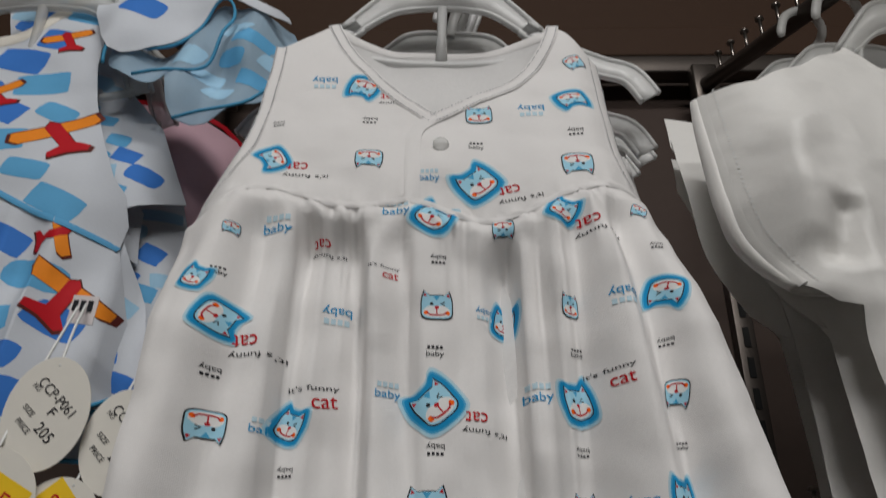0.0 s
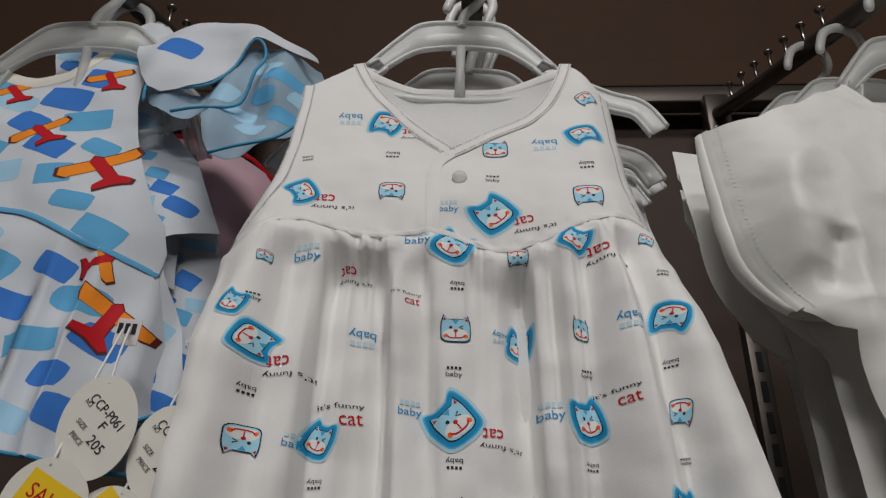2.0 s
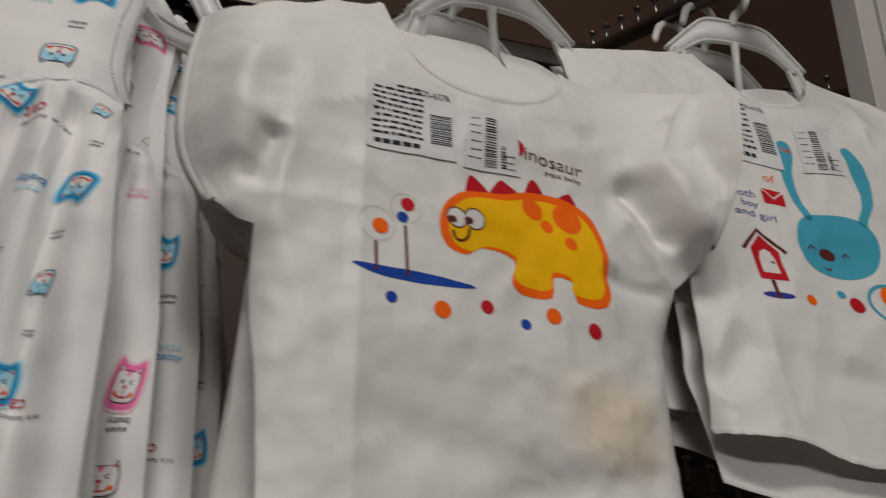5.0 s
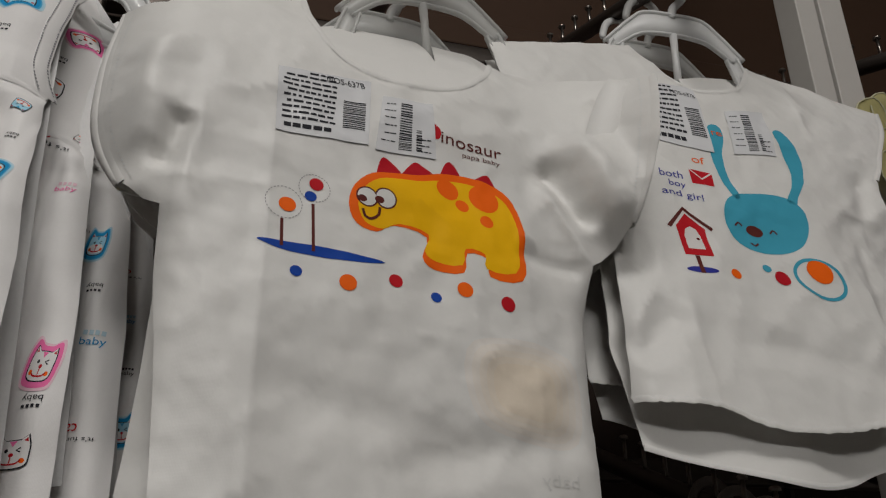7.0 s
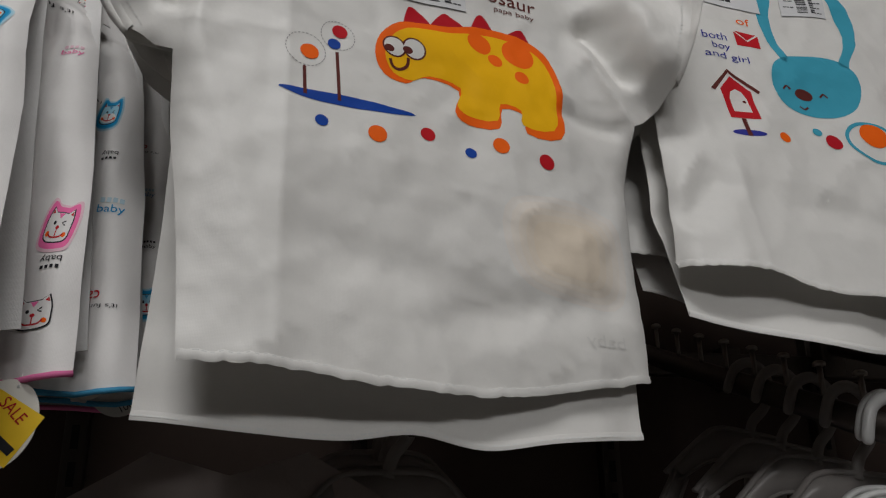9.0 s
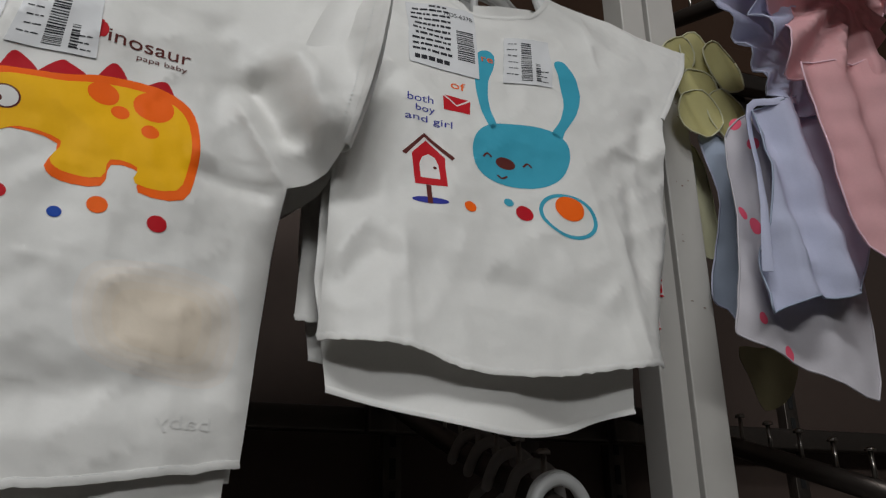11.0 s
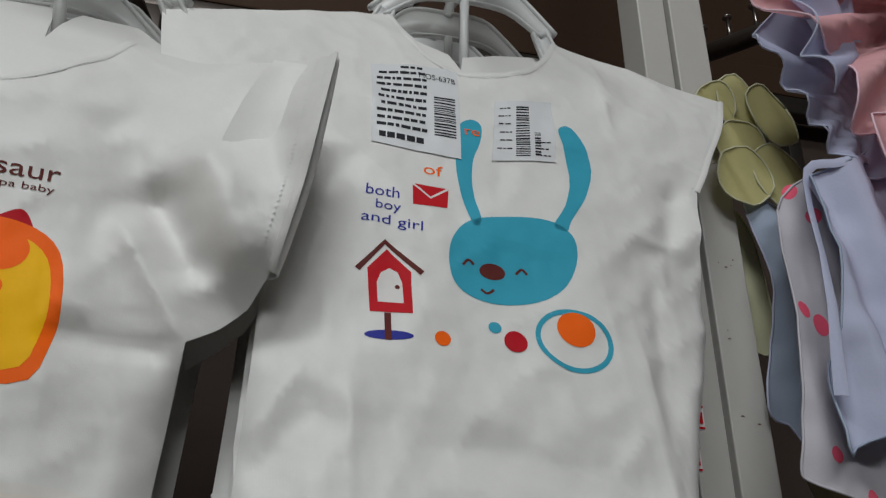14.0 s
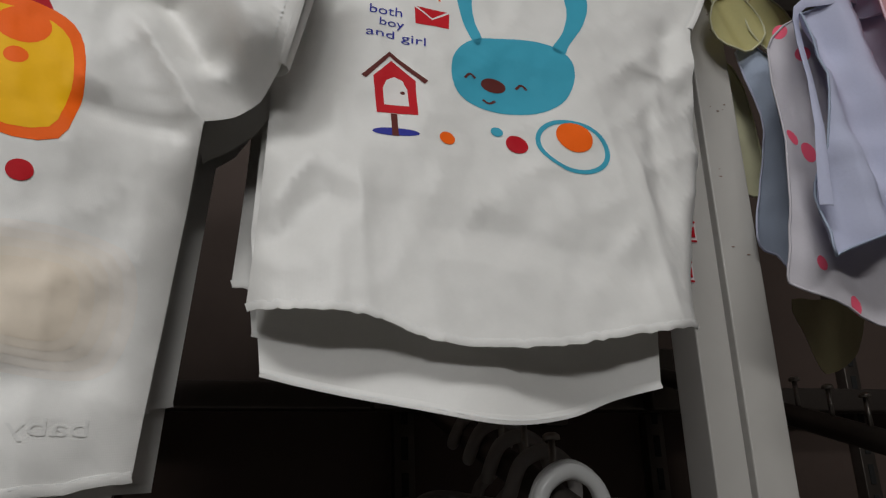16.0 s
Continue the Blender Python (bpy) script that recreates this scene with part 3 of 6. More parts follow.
AIR_SKIRT_C = [(-0.2886, 1.7366), (-0.2220, 1.7132), (-0.1905, 1.7348), (-0.1679, 1.6521), (-0.1672, 1.5760), (-0.1607, 1.5379), (-0.1948, 1.5330), (-0.2250, 1.5332)]
PINK_BEHIND = [(-0.2619, 1.8559), (-0.1964, 1.8326), (-0.1703, 1.8250), (-0.1683, 1.7535), (-0.1663, 1.6658), (-0.1791, 1.6465), (-0.2119, 1.6469)]
FRILL_LILAC = [(0.8594, 1.8618), (0.8715, 1.8831), (0.9017, 1.9105), (0.9370, 1.9033), (1.0067, 1.8967), (0.9709, 1.7749), (0.930, 1.7700), (0.914, 1.7900), (0.901, 1.8120), (0.889, 1.8340), (0.880, 1.8520)]
FRILL_PINK = [(0.8600, 1.8849), (0.8708, 1.9130), (1.0643, 1.9755), (1.0060, 1.7888), (0.9443, 1.7910), (0.9172, 1.7913), (0.9131, 1.8187), (0.9262, 1.8506), (0.9050, 1.8542), (0.8766, 1.8740)]
PINK_SKIRT = [(0.9216, 1.7950), (0.9751, 1.8072), (1.0435, 1.8141), (0.9768, 1.6117), (0.9372, 1.6335), (0.9258, 1.6839), (0.9217, 1.7480)]
LILAC_SKIRT = [(0.8872, 1.7535), (0.9204, 1.7721), (0.9986, 1.7972), (0.9694, 1.6183), (0.9395, 1.5842), (0.9051, 1.5799), (0.8723, 1.5694), (0.8467, 1.5604), (0.8566, 1.5958), (0.8724, 1.6416), (0.8823, 1.6957)]
DOTTED_SKIRT = [(0.8753, 1.7404), (0.9129, 1.7698), (0.9790, 1.7505), (0.9764, 1.5203), (0.9144, 1.5222), (0.8654, 1.5393), (0.8433, 1.5477), (0.8382, 1.5551), (0.8449, 1.5815), (0.8527, 1.6171), (0.8657, 1.6709)]
PINK_DOTS = [(0.888, 1.756, 30, 0.0099, 1.00), (0.901, 1.736, 30, 0.0109, 1.00), (0.873, 1.662, -20, 0.0101, 1.00), (0.885, 1.652, 0, 0.0129, 1.00), (0.863, 1.564, 0, 0.0084, 1.00)]
PINK_DOTS_LOW = [(0.885, 1.537, 0, 0.0109, 1.00)]
BLUE_SKIRT = [(0.8830, 1.7652), (0.9040, 1.7663), (0.9239, 1.7434), (0.9040, 1.5912), (0.8906, 1.5946), (0.8723, 1.6056), (0.8881, 1.6551), (0.8938, 1.7079)]
YELLOW_SKIRT = [(0.8893, 1.7664), (0.9063, 1.7508), (0.9146, 1.6769), (0.9115, 1.6641), (0.8976, 1.6508), (0.8818, 1.6800)]
OLIVE_SKIRT = [(0.9261, 1.5705), (0.9956, 1.5640), (0.9755, 1.5266), (0.9564, 1.5138), (0.9449, 1.5215)]
SWING_TAG = [(-0.1754, 1.5321), (-0.1824, 1.5535), (-0.2014, 1.5167), (-0.1459, 1.5293), (-0.1919, 1.5862), (-0.1594, 1.5483)]


# ---- the large structure ----
# Unseen floor, ceiling and three walls; floor and walls darkened to cut bounced light.
structure("floor", -2.6, 3.2, -3.7, 1.0, -0.1, 0.0, CONCRETE, "unseen shop floor, dark to cut bounced light")
structure("ceiling", -2.6, 3.2, -3.7, 1.0, 3.0, 3.1, CEILING, "plain white ceiling over the shop")
structure("wall_south", -2.6, 3.2, -3.8, -3.7, 0.0, 3.0, SHOP_WALL, "plain shop wall across the aisle")
structure("wall_west", -2.7, -2.6, -3.7, 1.0, 0.0, 3.0, SHOP_WALL, "plain shop wall")
structure("wall_east", 3.2, 3.3, -3.7, 1.0, 0.0, 3.0, SHOP_WALL, "plain shop wall")
structure("wall_north", -2.6, 3.2, 0.985, 1.08, 0.0, 3.0, WALL_DARK, "dark brown back wall of the clothes display")
structure("trim", -2.6, 3.2, 0.955, 0.985, 2.262, 3.0, WALL_BROWN, "brown panel on the back wall above the rail", 0.002)
structure("trim", -2.6, 3.2, 0.945, 0.985, 2.205, 2.258, WALL_BROWN, "brown ledge strip along the back panel", 0.003)


def wall_rail(z):
    t = thing("wall_rail", "dark steel rectangular rail fixed along the back wall", "rail", "wall rails", (0.4, 0.945, z))
    bm = bmesh.new()
    box(bm, -1.6, 2.3, 0.93, 0.96, z - 0.015, z + 0.015, 0.003)
    part("bar", bm, STEEL, t)
    for x in (-1.2, -0.5, 0.2, 0.9, 1.6):
        bm = bmesh.new()
        box(bm, x - 0.015, x + 0.015, 0.9601, 0.985, z - 0.03, z + 0.03, 0.002)
        part("bracket", bm, STEEL, t)
    return t


wall_rail(2.178)
wall_rail(1.548)


def slotted_upright(x):
    t = thing("slotted_upright", "dark steel wall upright with a column of slots", "upright", "slotted uprights", (x, 0.975, 0.2))
    bm = bmesh.new()
    box(bm, x - 0.012, x + 0.012, 0.966, 0.985, 0.1, 2.2, 0.001)
    part("channel", bm, STEEL, t)
    bm = bmesh.new()
    for k in range(24):
        z = 1.0 + 0.04 * k
        box(bm, x - 0.004, x + 0.004, 0.9645, 0.9657, z, z + 0.026)
    part("slot_strip", bm, SLOT, t, "black slots", smooth=False, kind="stuff")


for ux in (-0.25, 0.07, 0.39, 0.71, 1.037, 1.36):
    slotted_upright(ux)


def display_arm(x, y0, z0, y1, z1, first, count, step):
    """A sloping arm from the wall rail, with upright pins that keep the hangers apart."""
    t = thing("display_arm", "sloping dark steel display arm with upright pins", "display arm", "display arms", (x, y0, z0))
    d = (Vector((x, y1, z1)) - Vector((x, y0, z0))).normalized()
    bm = bmesh.new()
    tube(bm, [(x, y0, z0), (x, y0 - 0.02, z0 - 0.005), tuple(Vector((x, y0, z0)) + d * 0.2), (x, y1, z1)], 0.0105, 10)
    part("arm", bm, STEEL, t)
    bm = bmesh.new()
    box(bm, x - 0.018, x + 0.018, 0.905, 0.929, z0 - 0.045, z0 + 0.03, 0.003)
    part("clip", bm, STEEL, t, "bent clip over the rail")
    bm = bmesh.new()
    tube(bm, [(x, y1 + 0.004, z1 + 0.002), (x, y1 - 0.004, z1 + 0.004), (x, y1 - 0.006, z1 + 0.022)], 0.008, 8)
    part("end_stop", bm, CHROME, t, "chrome upturned end")
    for k in range(count):
        y = first + step * k
        z = z0 + (z1 - z0) * (y - y0) / (y1 - y0)
        bm = bmesh.new()
        tube(bm, [(x, y, z + 0.006), (x, y, z + 0.034)], 0.0022, 8)
        tube(bm, [(x, y, z + 0.034), (x, y, z + 0.0365), (x, y, z + 0.038)], [0.0052, 0.0050, 0.003], 10)
        part("pin", bm, CHROME, t, "nail-headed chrome pin")
    return t


for ax, up in ((-0.30, 0.0), (0.015, 0.0), (0.374, -0.014), (0.666, 0.026), (1.0, 0.0)):
    display_arm(ax, 0.925, 2.142 + up, 0.40, 1.925 + up, 0.60, 7, 0.042)
display_arm(0.68, 0.925, 1.575, 0.42, 1.401, 0.485, 8, 0.0405)
display_arm(0.345, 0.925, 1.575, 0.46, 1.42, 0.52, 7, 0.0405)
display_arm(1.02, 0.925, 1.575, 0.46, 1.42, 0.52, 7, 0.0405)


# ---- white post between the bays ----
def post():
    t = thing("white_post", "scuffed white painted upright post with a dark groove", "post", at=(0.843, 0.53, 0.0))
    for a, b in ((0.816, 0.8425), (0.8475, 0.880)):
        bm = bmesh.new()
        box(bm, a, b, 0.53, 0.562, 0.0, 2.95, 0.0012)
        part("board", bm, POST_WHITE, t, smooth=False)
    bm = bmesh.new()
    box(bm, 0.8426, 0.8474, 0.537, 0.560, 0.0, 2.95)
    part("groove", bm, GROOVE, t, "dark recessed joint", smooth=False)
    bm = bmesh.new()
    for k in range(16):
        x, z = random.uniform(0.852, 0.872), random.choice((1.60, 1.66, 1.715, 1.795, 1.80, 1.81)) + random.uniform(-0.006, 0.006)
        w, h = random.uniform(0.0008, 0.004), random.uniform(0.0004, 0.0012)
        flat_poly(bm, disc(x, z, w, h, 7))
    for v in bm.verts:
        v.co.y = 0.5296
    face_out(bm)
    part("scuff", bm, SCUFF, t, "small brown scuff marks", kind="stuff")


post()


# ---- hangers ----
def hanger(x, y, z, material, scale=1.0, lean=0.0, label="milky white plastic baby clothes hanger", long_arms=True, turn=0.0, reach=0.0):
    """z: top of the shoulder plate. Lies in a plane across the arm."""
    t = thing("clothes_hanger", label, "hanger", "clothes hangers", (0, 0, 0))
    M = Matrix.Translation((x, y, z)) @ Matrix.Rotation(radians(turn), 4, "Z") @ Matrix.Rotation(radians(lean), 4, "Y") @ Matrix.Scale(scale, 4)

    def put(name, bm, label=""):
        bmesh.ops.transform(bm, matrix=M, verts=bm.verts)
        return part(name, bm, material, t, label)

    top = smooth_line([(-0.078, -0.047), (-0.050, -0.016), (-0.032, -0.002), (0, 0), (0.032, -0.002), (0.050, -0.016), (0.078, -0.047)], 5)
    low = smooth_line([(-0.066, -0.052), (-0.040, -0.032), (-0.020, -0.027), (0, -0.026), (0.020, -0.027), (0.040, -0.032), (0.066, -0.052)], 5)
    bm = bmesh.new()
    a = [bm.verts.new((p[0], -0.001, p[1])) for p in top]
    b = [bm.verts.new((p[0], -0.001, p[1])) for p in low]
    for i in range(len(a) - 1):
        bm.faces.new((a[i], a[i + 1], b[i + 1], b[i]))
    r = bmesh.ops.extrude_face_region(bm, geom=bm.faces[:])
    bmesh.ops.translate(bm, vec=(0, 0.002, 0), verts=[v for v in r["geom"] if isinstance(v, bmesh.types.BMVert)])
    bmesh.ops.recalc_face_normals(bm, faces=bm.faces[:])
    put("shoulder_plate", bm)
    bm = bmesh.new()
    tube(bm, [(p[0], 0, p[1]) for p in top], 0.0022, 8, 1.7)
    tube(bm, [(p[0], 0, p[1]) for p in low], 0.0018, 8, 1.7)
    put("rim", bm)
    bm = bmesh.new()
    tube(bm, [(0, 0, -0.026), (0, 0, -0.050), (0, 0, -0.078 if long_arms else -0.112)], [0.0042, 0.0036, 0.0045], 8)
    put("strut", bm)
    for s in (-1, 1):
        line = smooth_line([(s * 0.064, -0.044), (s * 0.092, -0.066), (s * 0.120, -0.080), (s * 0.143, -0.088), (s * 0.157, -0.108)] if long_arms else [(s * 0.064, -0.046), (s * 0.076, -0.078), (s * 0.086, -0.106)], 6)
        bm = bmesh.new()
        outl = stroke(line, [0.012 + 0.004 * min(1, i / 8) for i in range(len(line))])
        flat_poly(bm, outl)
        bmesh.ops.translate(bm, vec=(0, -0.001, 0), verts=bm.verts[:])
        r = bmesh.ops.extrude_face_region(bm, geom=bm.faces[:])
        bmesh.ops.translate(bm, vec=(0, 0.002, 0), verts=[v for v in r["geom"] if isinstance(v, bmesh.types.BMVert)])
        bmesh.ops.recalc_face_normals(bm, faces=bm.faces[:])
        n = len(line)
        tube(bm, [(p[0], 0, p[1]) for p in outl[:n]], 0.0019, 6, 1.8)
        tube(bm, [(p[0], 0, p[1]) for p in outl[n:]], 0.0019, 6, 1.8)
        put("shoulder_arm", bm)
    bm = bmesh.new()
    dp = 0.0 if long_arms else -0.034
    bar = smooth_line([(-0.082, -0.070 + dp), (-0.04, -0.079 + dp), (0, -0.081 + dp), (0.04, -0.079 + dp), (0.082, -0.070 + dp)], 4)
    tube(bm, [(p[0], 0, p[1]) for p in bar], 0.003, 8)
    put("lower_bar", bm)
    bm = bmesh.new()
    hook = smooth_line([(0.0, -0.004), (0.003, 0.010), (0.014, 0.024), (0.0195, 0.040), (0.014, 0.056), (0.0, 0.063), (-0.0145, 0.056), (-0.021, 0.041), (-0.023, 0.031)], 5)
    hook = [(px, pz + reach * ramp01(pz / 0.03)) for px, pz in hook]
    tube(bm, [(p[0], 0, p[1]) for p in hook], [0.0046] * (len(hook) - 3) + [0.0042, 0.0036, 0.002], 8, 0.8)
    put("hook", bm)
    return t


hanger(0.004, 0.490, 1.914, HANGER, 1.0, 1.5)
hanger(0.010, 0.525, 1.892, HANGER, 1.0, 3, reach=0.036)
hanger(0.014, 0.56, 1.896, HANGER, 1.0, 0, reach=0.046)
hanger(0.016, 0.60, 1.912, HANGER, 1.0, 3, reach=0.046)
hanger(0.018, 0.64, 1.93, HANGER, 1.0, 2, reach=0.044)
hanger(0.376, 0.492, 1.894, HANGER_CLEAR, 1.0, -5, "clear milky plastic baby clothes hanger", False, turn=6)
hanger(0.362, 0.56, 1.905, HANGER_CLEAR, 1.0, 0, "clear milky plastic baby clothes hanger", False, turn=4)
hanger(0.366, 0.63, 1.945, HANGER_CLEAR, 1.0, 0, "clear milky plastic baby clothes hanger", False)
hanger(0.666, 0.548, 1.964, HANGER, 1.0, 2, long_arms=False, turn=-4)
hanger(0.666, 0.60, 1.965, HANGER_CLEAR, 1.0, 0, "clear milky plastic baby clothes hanger", False)
hanger(0.668, 0.66, 1.985, HANGER, 1.0, 0, long_arms=False)
hanger(-0.300, 0.470, 1.90, HANGER_CLEAR, 1.0, 0, "clear milky plastic baby clothes hanger", False)
hanger(-0.298, 0.52, 1.905, HANGER_CLEAR, 1.0, 0, "clear milky plastic baby clothes hanger", False)
hanger(-0.298, 0.56, 1.92, HANGER_CLEAR, 1.0, 0, "clear milky plastic baby clothes hanger", False)
for k, hy in enumerate((0.463, 0.47, 0.505, 0.545, 0.586, 0.626)):
    hanger(0.68, hy, 1.375 + 0.33 * (hy - 0.46), HANGER if k < 2 else HANGER_SHADED, 1.0, 2 * k, "white plastic hanger on the lower arm" if k < 2 else "clear plastic hanger on the lower arm", False)
for hy in (0.55, 0.57, 0.60):
    hanger(0.345, hy, 1.365 + 0.33 * (hy - 0.46), HANGER_SHADED, 1.0, 0, "clear plastic hanger on the lower arm", False)


# ---- cat-print dresses ----
CAT = smooth_line([(-0.42, -0.08), (-0.40, -0.26), (-0.26, -0.36), (0, -0.38), (0.26, -0.36), (0.40, -0.26), (0.42, -0.08)], 3) + [(0.42, 0.14), (0.40, 0.26), (0.34, 0.45), (0.20, 0.32), (-0.20, 0.32), (-0.34, 0.45), (-0.40, 0.26), (-0.42, 0.14)]
BLOB = smooth_line([(-0.56, -0.10), (-0.50, -0.40), (-0.28, -0.50), (0, -0.52), (0.28, -0.50), (0.50, -0.40), (0.56, -0.10), (0.55, 0.24), (0.44, 0.57), (0.30, 0.57), (0.14, 0.46), (-0.14, 0.46), (-0.30, 0.57), (-0.44, 0.57), (-0.55, 0.24)], 3, True)


def scaled(poly, s):
    return [(x * s, z * s) for x, z in poly]


def cat_layers(x, z, turn, w, sq, halo, soft):
    """A printed motif: plain outline head with two points, small marks; with halo on request."""
    P = []
    s = w * (0.88 if halo else 1.08)
    if halo:
        P += [(turned(BLOB, x, z, s * g, turn, sq), mi, k) for k, (g, mi) in enumerate(((1.16, 6), (1.09, 1), (1.02, 7), (0.95, 0)))]
    P += [(turned(scaled(CAT, 1.05), x, z, s, turn, sq), 2, 4), (turned(scaled(CAT, 0.97), x, z, s, turn, sq), 3, 5)]
    P.append((turned(smooth_line([(-0.36, -0.10), (-0.30, -0.28), (0, -0.34), (0.30, -0.28), (0.36, -0.10), (0.18, 0.02), (0, -0.02), (-0.18, 0.02)], 2, True), x, z, s, turn, sq), 8, 6))
    for ex in (-1, 1):
        P.append((turned([(ex * 0.26, 0.30), (ex * 0.36, 0.28), (ex * 0.33, 0.39)], x, z, s, turn, sq), 4, 6))
        P.append((turned(disc(ex * 0.29, -0.19, 0.13, n=8), x, z, s, turn, sq), 5, 7))
    P.append((turned([(-0.10, 0.30), (0.10, 0.30), (0.0, 0.16)], x, z, s, turn, sq), 7, 6))
    P.append((turned(disc(-0.14, 0.07, 0.10, n=8), x, z, s, turn, sq), 2, 7))
    P.append((turned(stroke([(0.22, 0.13), (0.11, 0.07), (0.22, 0.02)], 0.035), x, z, s, turn, sq), 2, 7))
    P.append((turned(disc(0, -0.04, 0.13, 0.10, 8), x, z, s, turn, sq), 4, 7))
    P.append((turned(stroke([(0, -0.06), (0, -0.24)], 0.035), x, z, s, turn, sq), 4, 7))
    P.append((turned(stroke(smooth_line([(-0.26, -0.17), (-0.18, -0.25), (0, -0.27), (0.18, -0.25), (0.26, -0.17)], 2), 0.04), x, z, s, turn, sq), 4, 8))
    return P


def text_part(name, pieces, fn, c, materials, parent, lift=0.00035):
    """pieces: (text or None for a bar, dx, dz, width, height, material index), turned about x, z."""
    bm = bmesh.new()
    x0, z0, turn = pieces[0]
    a = radians(-turn)
    for text, dx, dz, w, h, mi in pieces[1:]:
        cx, cz = x0 + dx * math.cos(a) - dz * math.sin(a), z0 + dx * math.sin(a) + dz * math.cos(a)
        if text is None:
            flat_poly(bm, turned([(-w / 2, -h / 2), (w / 2, -h / 2), (w / 2, h / 2), (-w / 2, h / 2)], cx, cz, 1, turn), mi)
        else:
            letters(bm, text, cx, cz, w, turn, h, mi)
    return part(name, drape_flat(bm, fn, c, lift), materials, parent)


def f_dress(x, z):
    k = -0.5 - 2.5 * min(1, max(0, (1.70 - z) / 0.12))
    return 0.415 + (0.18 if z < 1.7 else 0.40) * (z - 1.7) + k * x * x


YOKE = [(-0.141, 1.656), (-0.112, 1.676), (-0.085, 1.675), (-0.060, 1.668), (-0.035, 1.670), (-0.012, 1.672), (0.008, 1.664), (0.028, 1.658), (0.050, 1.663), (0.075, 1.675), (0.100, 1.681), (0.121, 1.680)]
# folds of the skirt: where each starts and ends, depth, width, and the side on which it is steep
FOLDS = [(-0.076, -0.079, 0.013, 0.0065, -1), (-0.049, -0.039, 0.016, 0.0070, 1), (-0.098, -0.110, 0.010, 0.0090, 0), (0.037, 0.041, 0.017, 0.0075, 1), (0.055, 0.051, 0.007, 0.0050, 0), (0.074, 0.066, 0.009, 0.0075, -1), (0.097, 0.117, 0.012, 0.0070, -1), (0.012, 0.010, 0.005, 0.0080, 0), (-0.024, -0.012, 0.006, 0.0075, 1), (-0.062, -0.058, 0.005, 0.0050, 0)]


def yoke_height(x):
    for (x0, z0), (x1, z1) in zip(YOKE, YOKE[1:]):
        if x <= x1:
            return z0 + (z1 - z0) * ramp01((x - x0) / (x1 - x0))
    return YOKE[-1][1]


def dress_cloth(dx, dy, seed):
    def fn(x, z):
        x -= dx
        y = f_dress(x, z) + dy
        d = yoke_height(x) - z
        if d > 0:
            down = ramp01(d / 0.035)
            t = (1.67 - z) / 0.24
            for a, b, depth, w, side in FOLDS:
                e = (x - (a + (b - a) * t) - 0.003 * rough_noise(a, z, 9, seed)) / (w * (1 + 0.6 * t))
                if side:
                    e *= 1.7 if e * side > 0 else 0.62
                if abs(e) < 3:
                    y += 1.6 * depth * down * math.exp(-e * e)
            y += 0.0050 * math.sin(x * 380 + 10 * rough_noise(x, 0.4 * z, 30, seed)) * math.exp(-d / 0.028) * ramp01(d / 0.006) * (0.55 + 0.8 * rough_noise(x, 0, 25, seed + 2))
            y -= 0.007 * ramp01(d / 0.012) * math.exp(-d / 0.05)
            y += down * (0.008 * rough_noise(x, z * 0.3, 30, seed) + 0.004 * rough_noise(x + 0.4 * z, z * 0.7, 24, seed + 3))
        else:
            y += 0.0012 * math.sin(x * 420) * math.exp(d / 0.008)
        y += 0.0034 * rough_noise(x, z, 22, seed + 5) + 0.0018 * rough_noise(x, z, 42, seed + 7) + 0.0007 * rough_noise(x, z, 75, seed + 9)
        xr = 0.118 + 0.032 * relu(1.68 - z) / 0.25
        xl = 0.131 + 0.006 * relu(1.68 - z) / 0.25
        y += (14 * relu(x - (xr - 0.055)) ** 2 if seed > 1 else 28 * relu(x - (xr - 0.028)) ** 2) + 45 * relu(-x - (xl - 0.016)) ** 2
        return y
    return fn


NECK_L = [(-0.079, 1.862), (-0.066, 1.828), (-0.046, 1.793), (-0.024, 1.765), (-0.004, 1.746)]
NECK_R = [(0.086, 1.855), (0.076, 1.822), (0.055, 1.787), (0.026, 1.765), (-0.004, 1.746)]
ARM_L = [(-0.113, 1.826), (-0.112, 1.790), (-0.114, 1.745), (-0.118, 1.712), (-0.130, 1.684), (-0.141, 1.668)]
ARM_R = [(0.112, 1.818), (0.112, 1.785), (0.111, 1.745), (0.113, 1.705), (0.121, 1.682)]
HEM = [(0.150, 1.432), (0.110, 1.428), (0.06, 1.434), (0.0, 1.428), (-0.06, 1.433), (-0.11, 1.429), (-0.137, 1.434)]


def shift(line, dx):
    return [(x + dx, z) for x, z in line]


EDGE_MOTIFS = {
    2.0: dict(cats=[(0.1305, 1.5095, 8, 0.0165, 1.75)], faces=[(0.1270, 1.4615, 0, 0.020, 0.95)], baby=[(0.1135, 1.6385, 0, 0.013, 1)], small=[(0.1305, 1.4885, 180, 0.011, 1)], funny=[]),
    3.0: dict(cats=[(0.1110, 1.6135, 0, 0.0140, 2.2)], faces=[], baby=[(0.1245, 1.5375, 0, 0.015, 1)], small=[(0.118, 1.575, 180, 0.010, 1)], funny=[(0.1255, 1.4800, 180, 0.022, 1)]),
    4.0: dict(cats=[(0.1313, 1.4895, -6, 0.0150, 1.45)], faces=[], baby=[(0.1225, 1.5675, 0, 0.009, 1)], small=[(0.128, 1.53, 0, 0.008, 1)], funny=[(0.115, 1.61, 180, 0.018, 1)]),
}


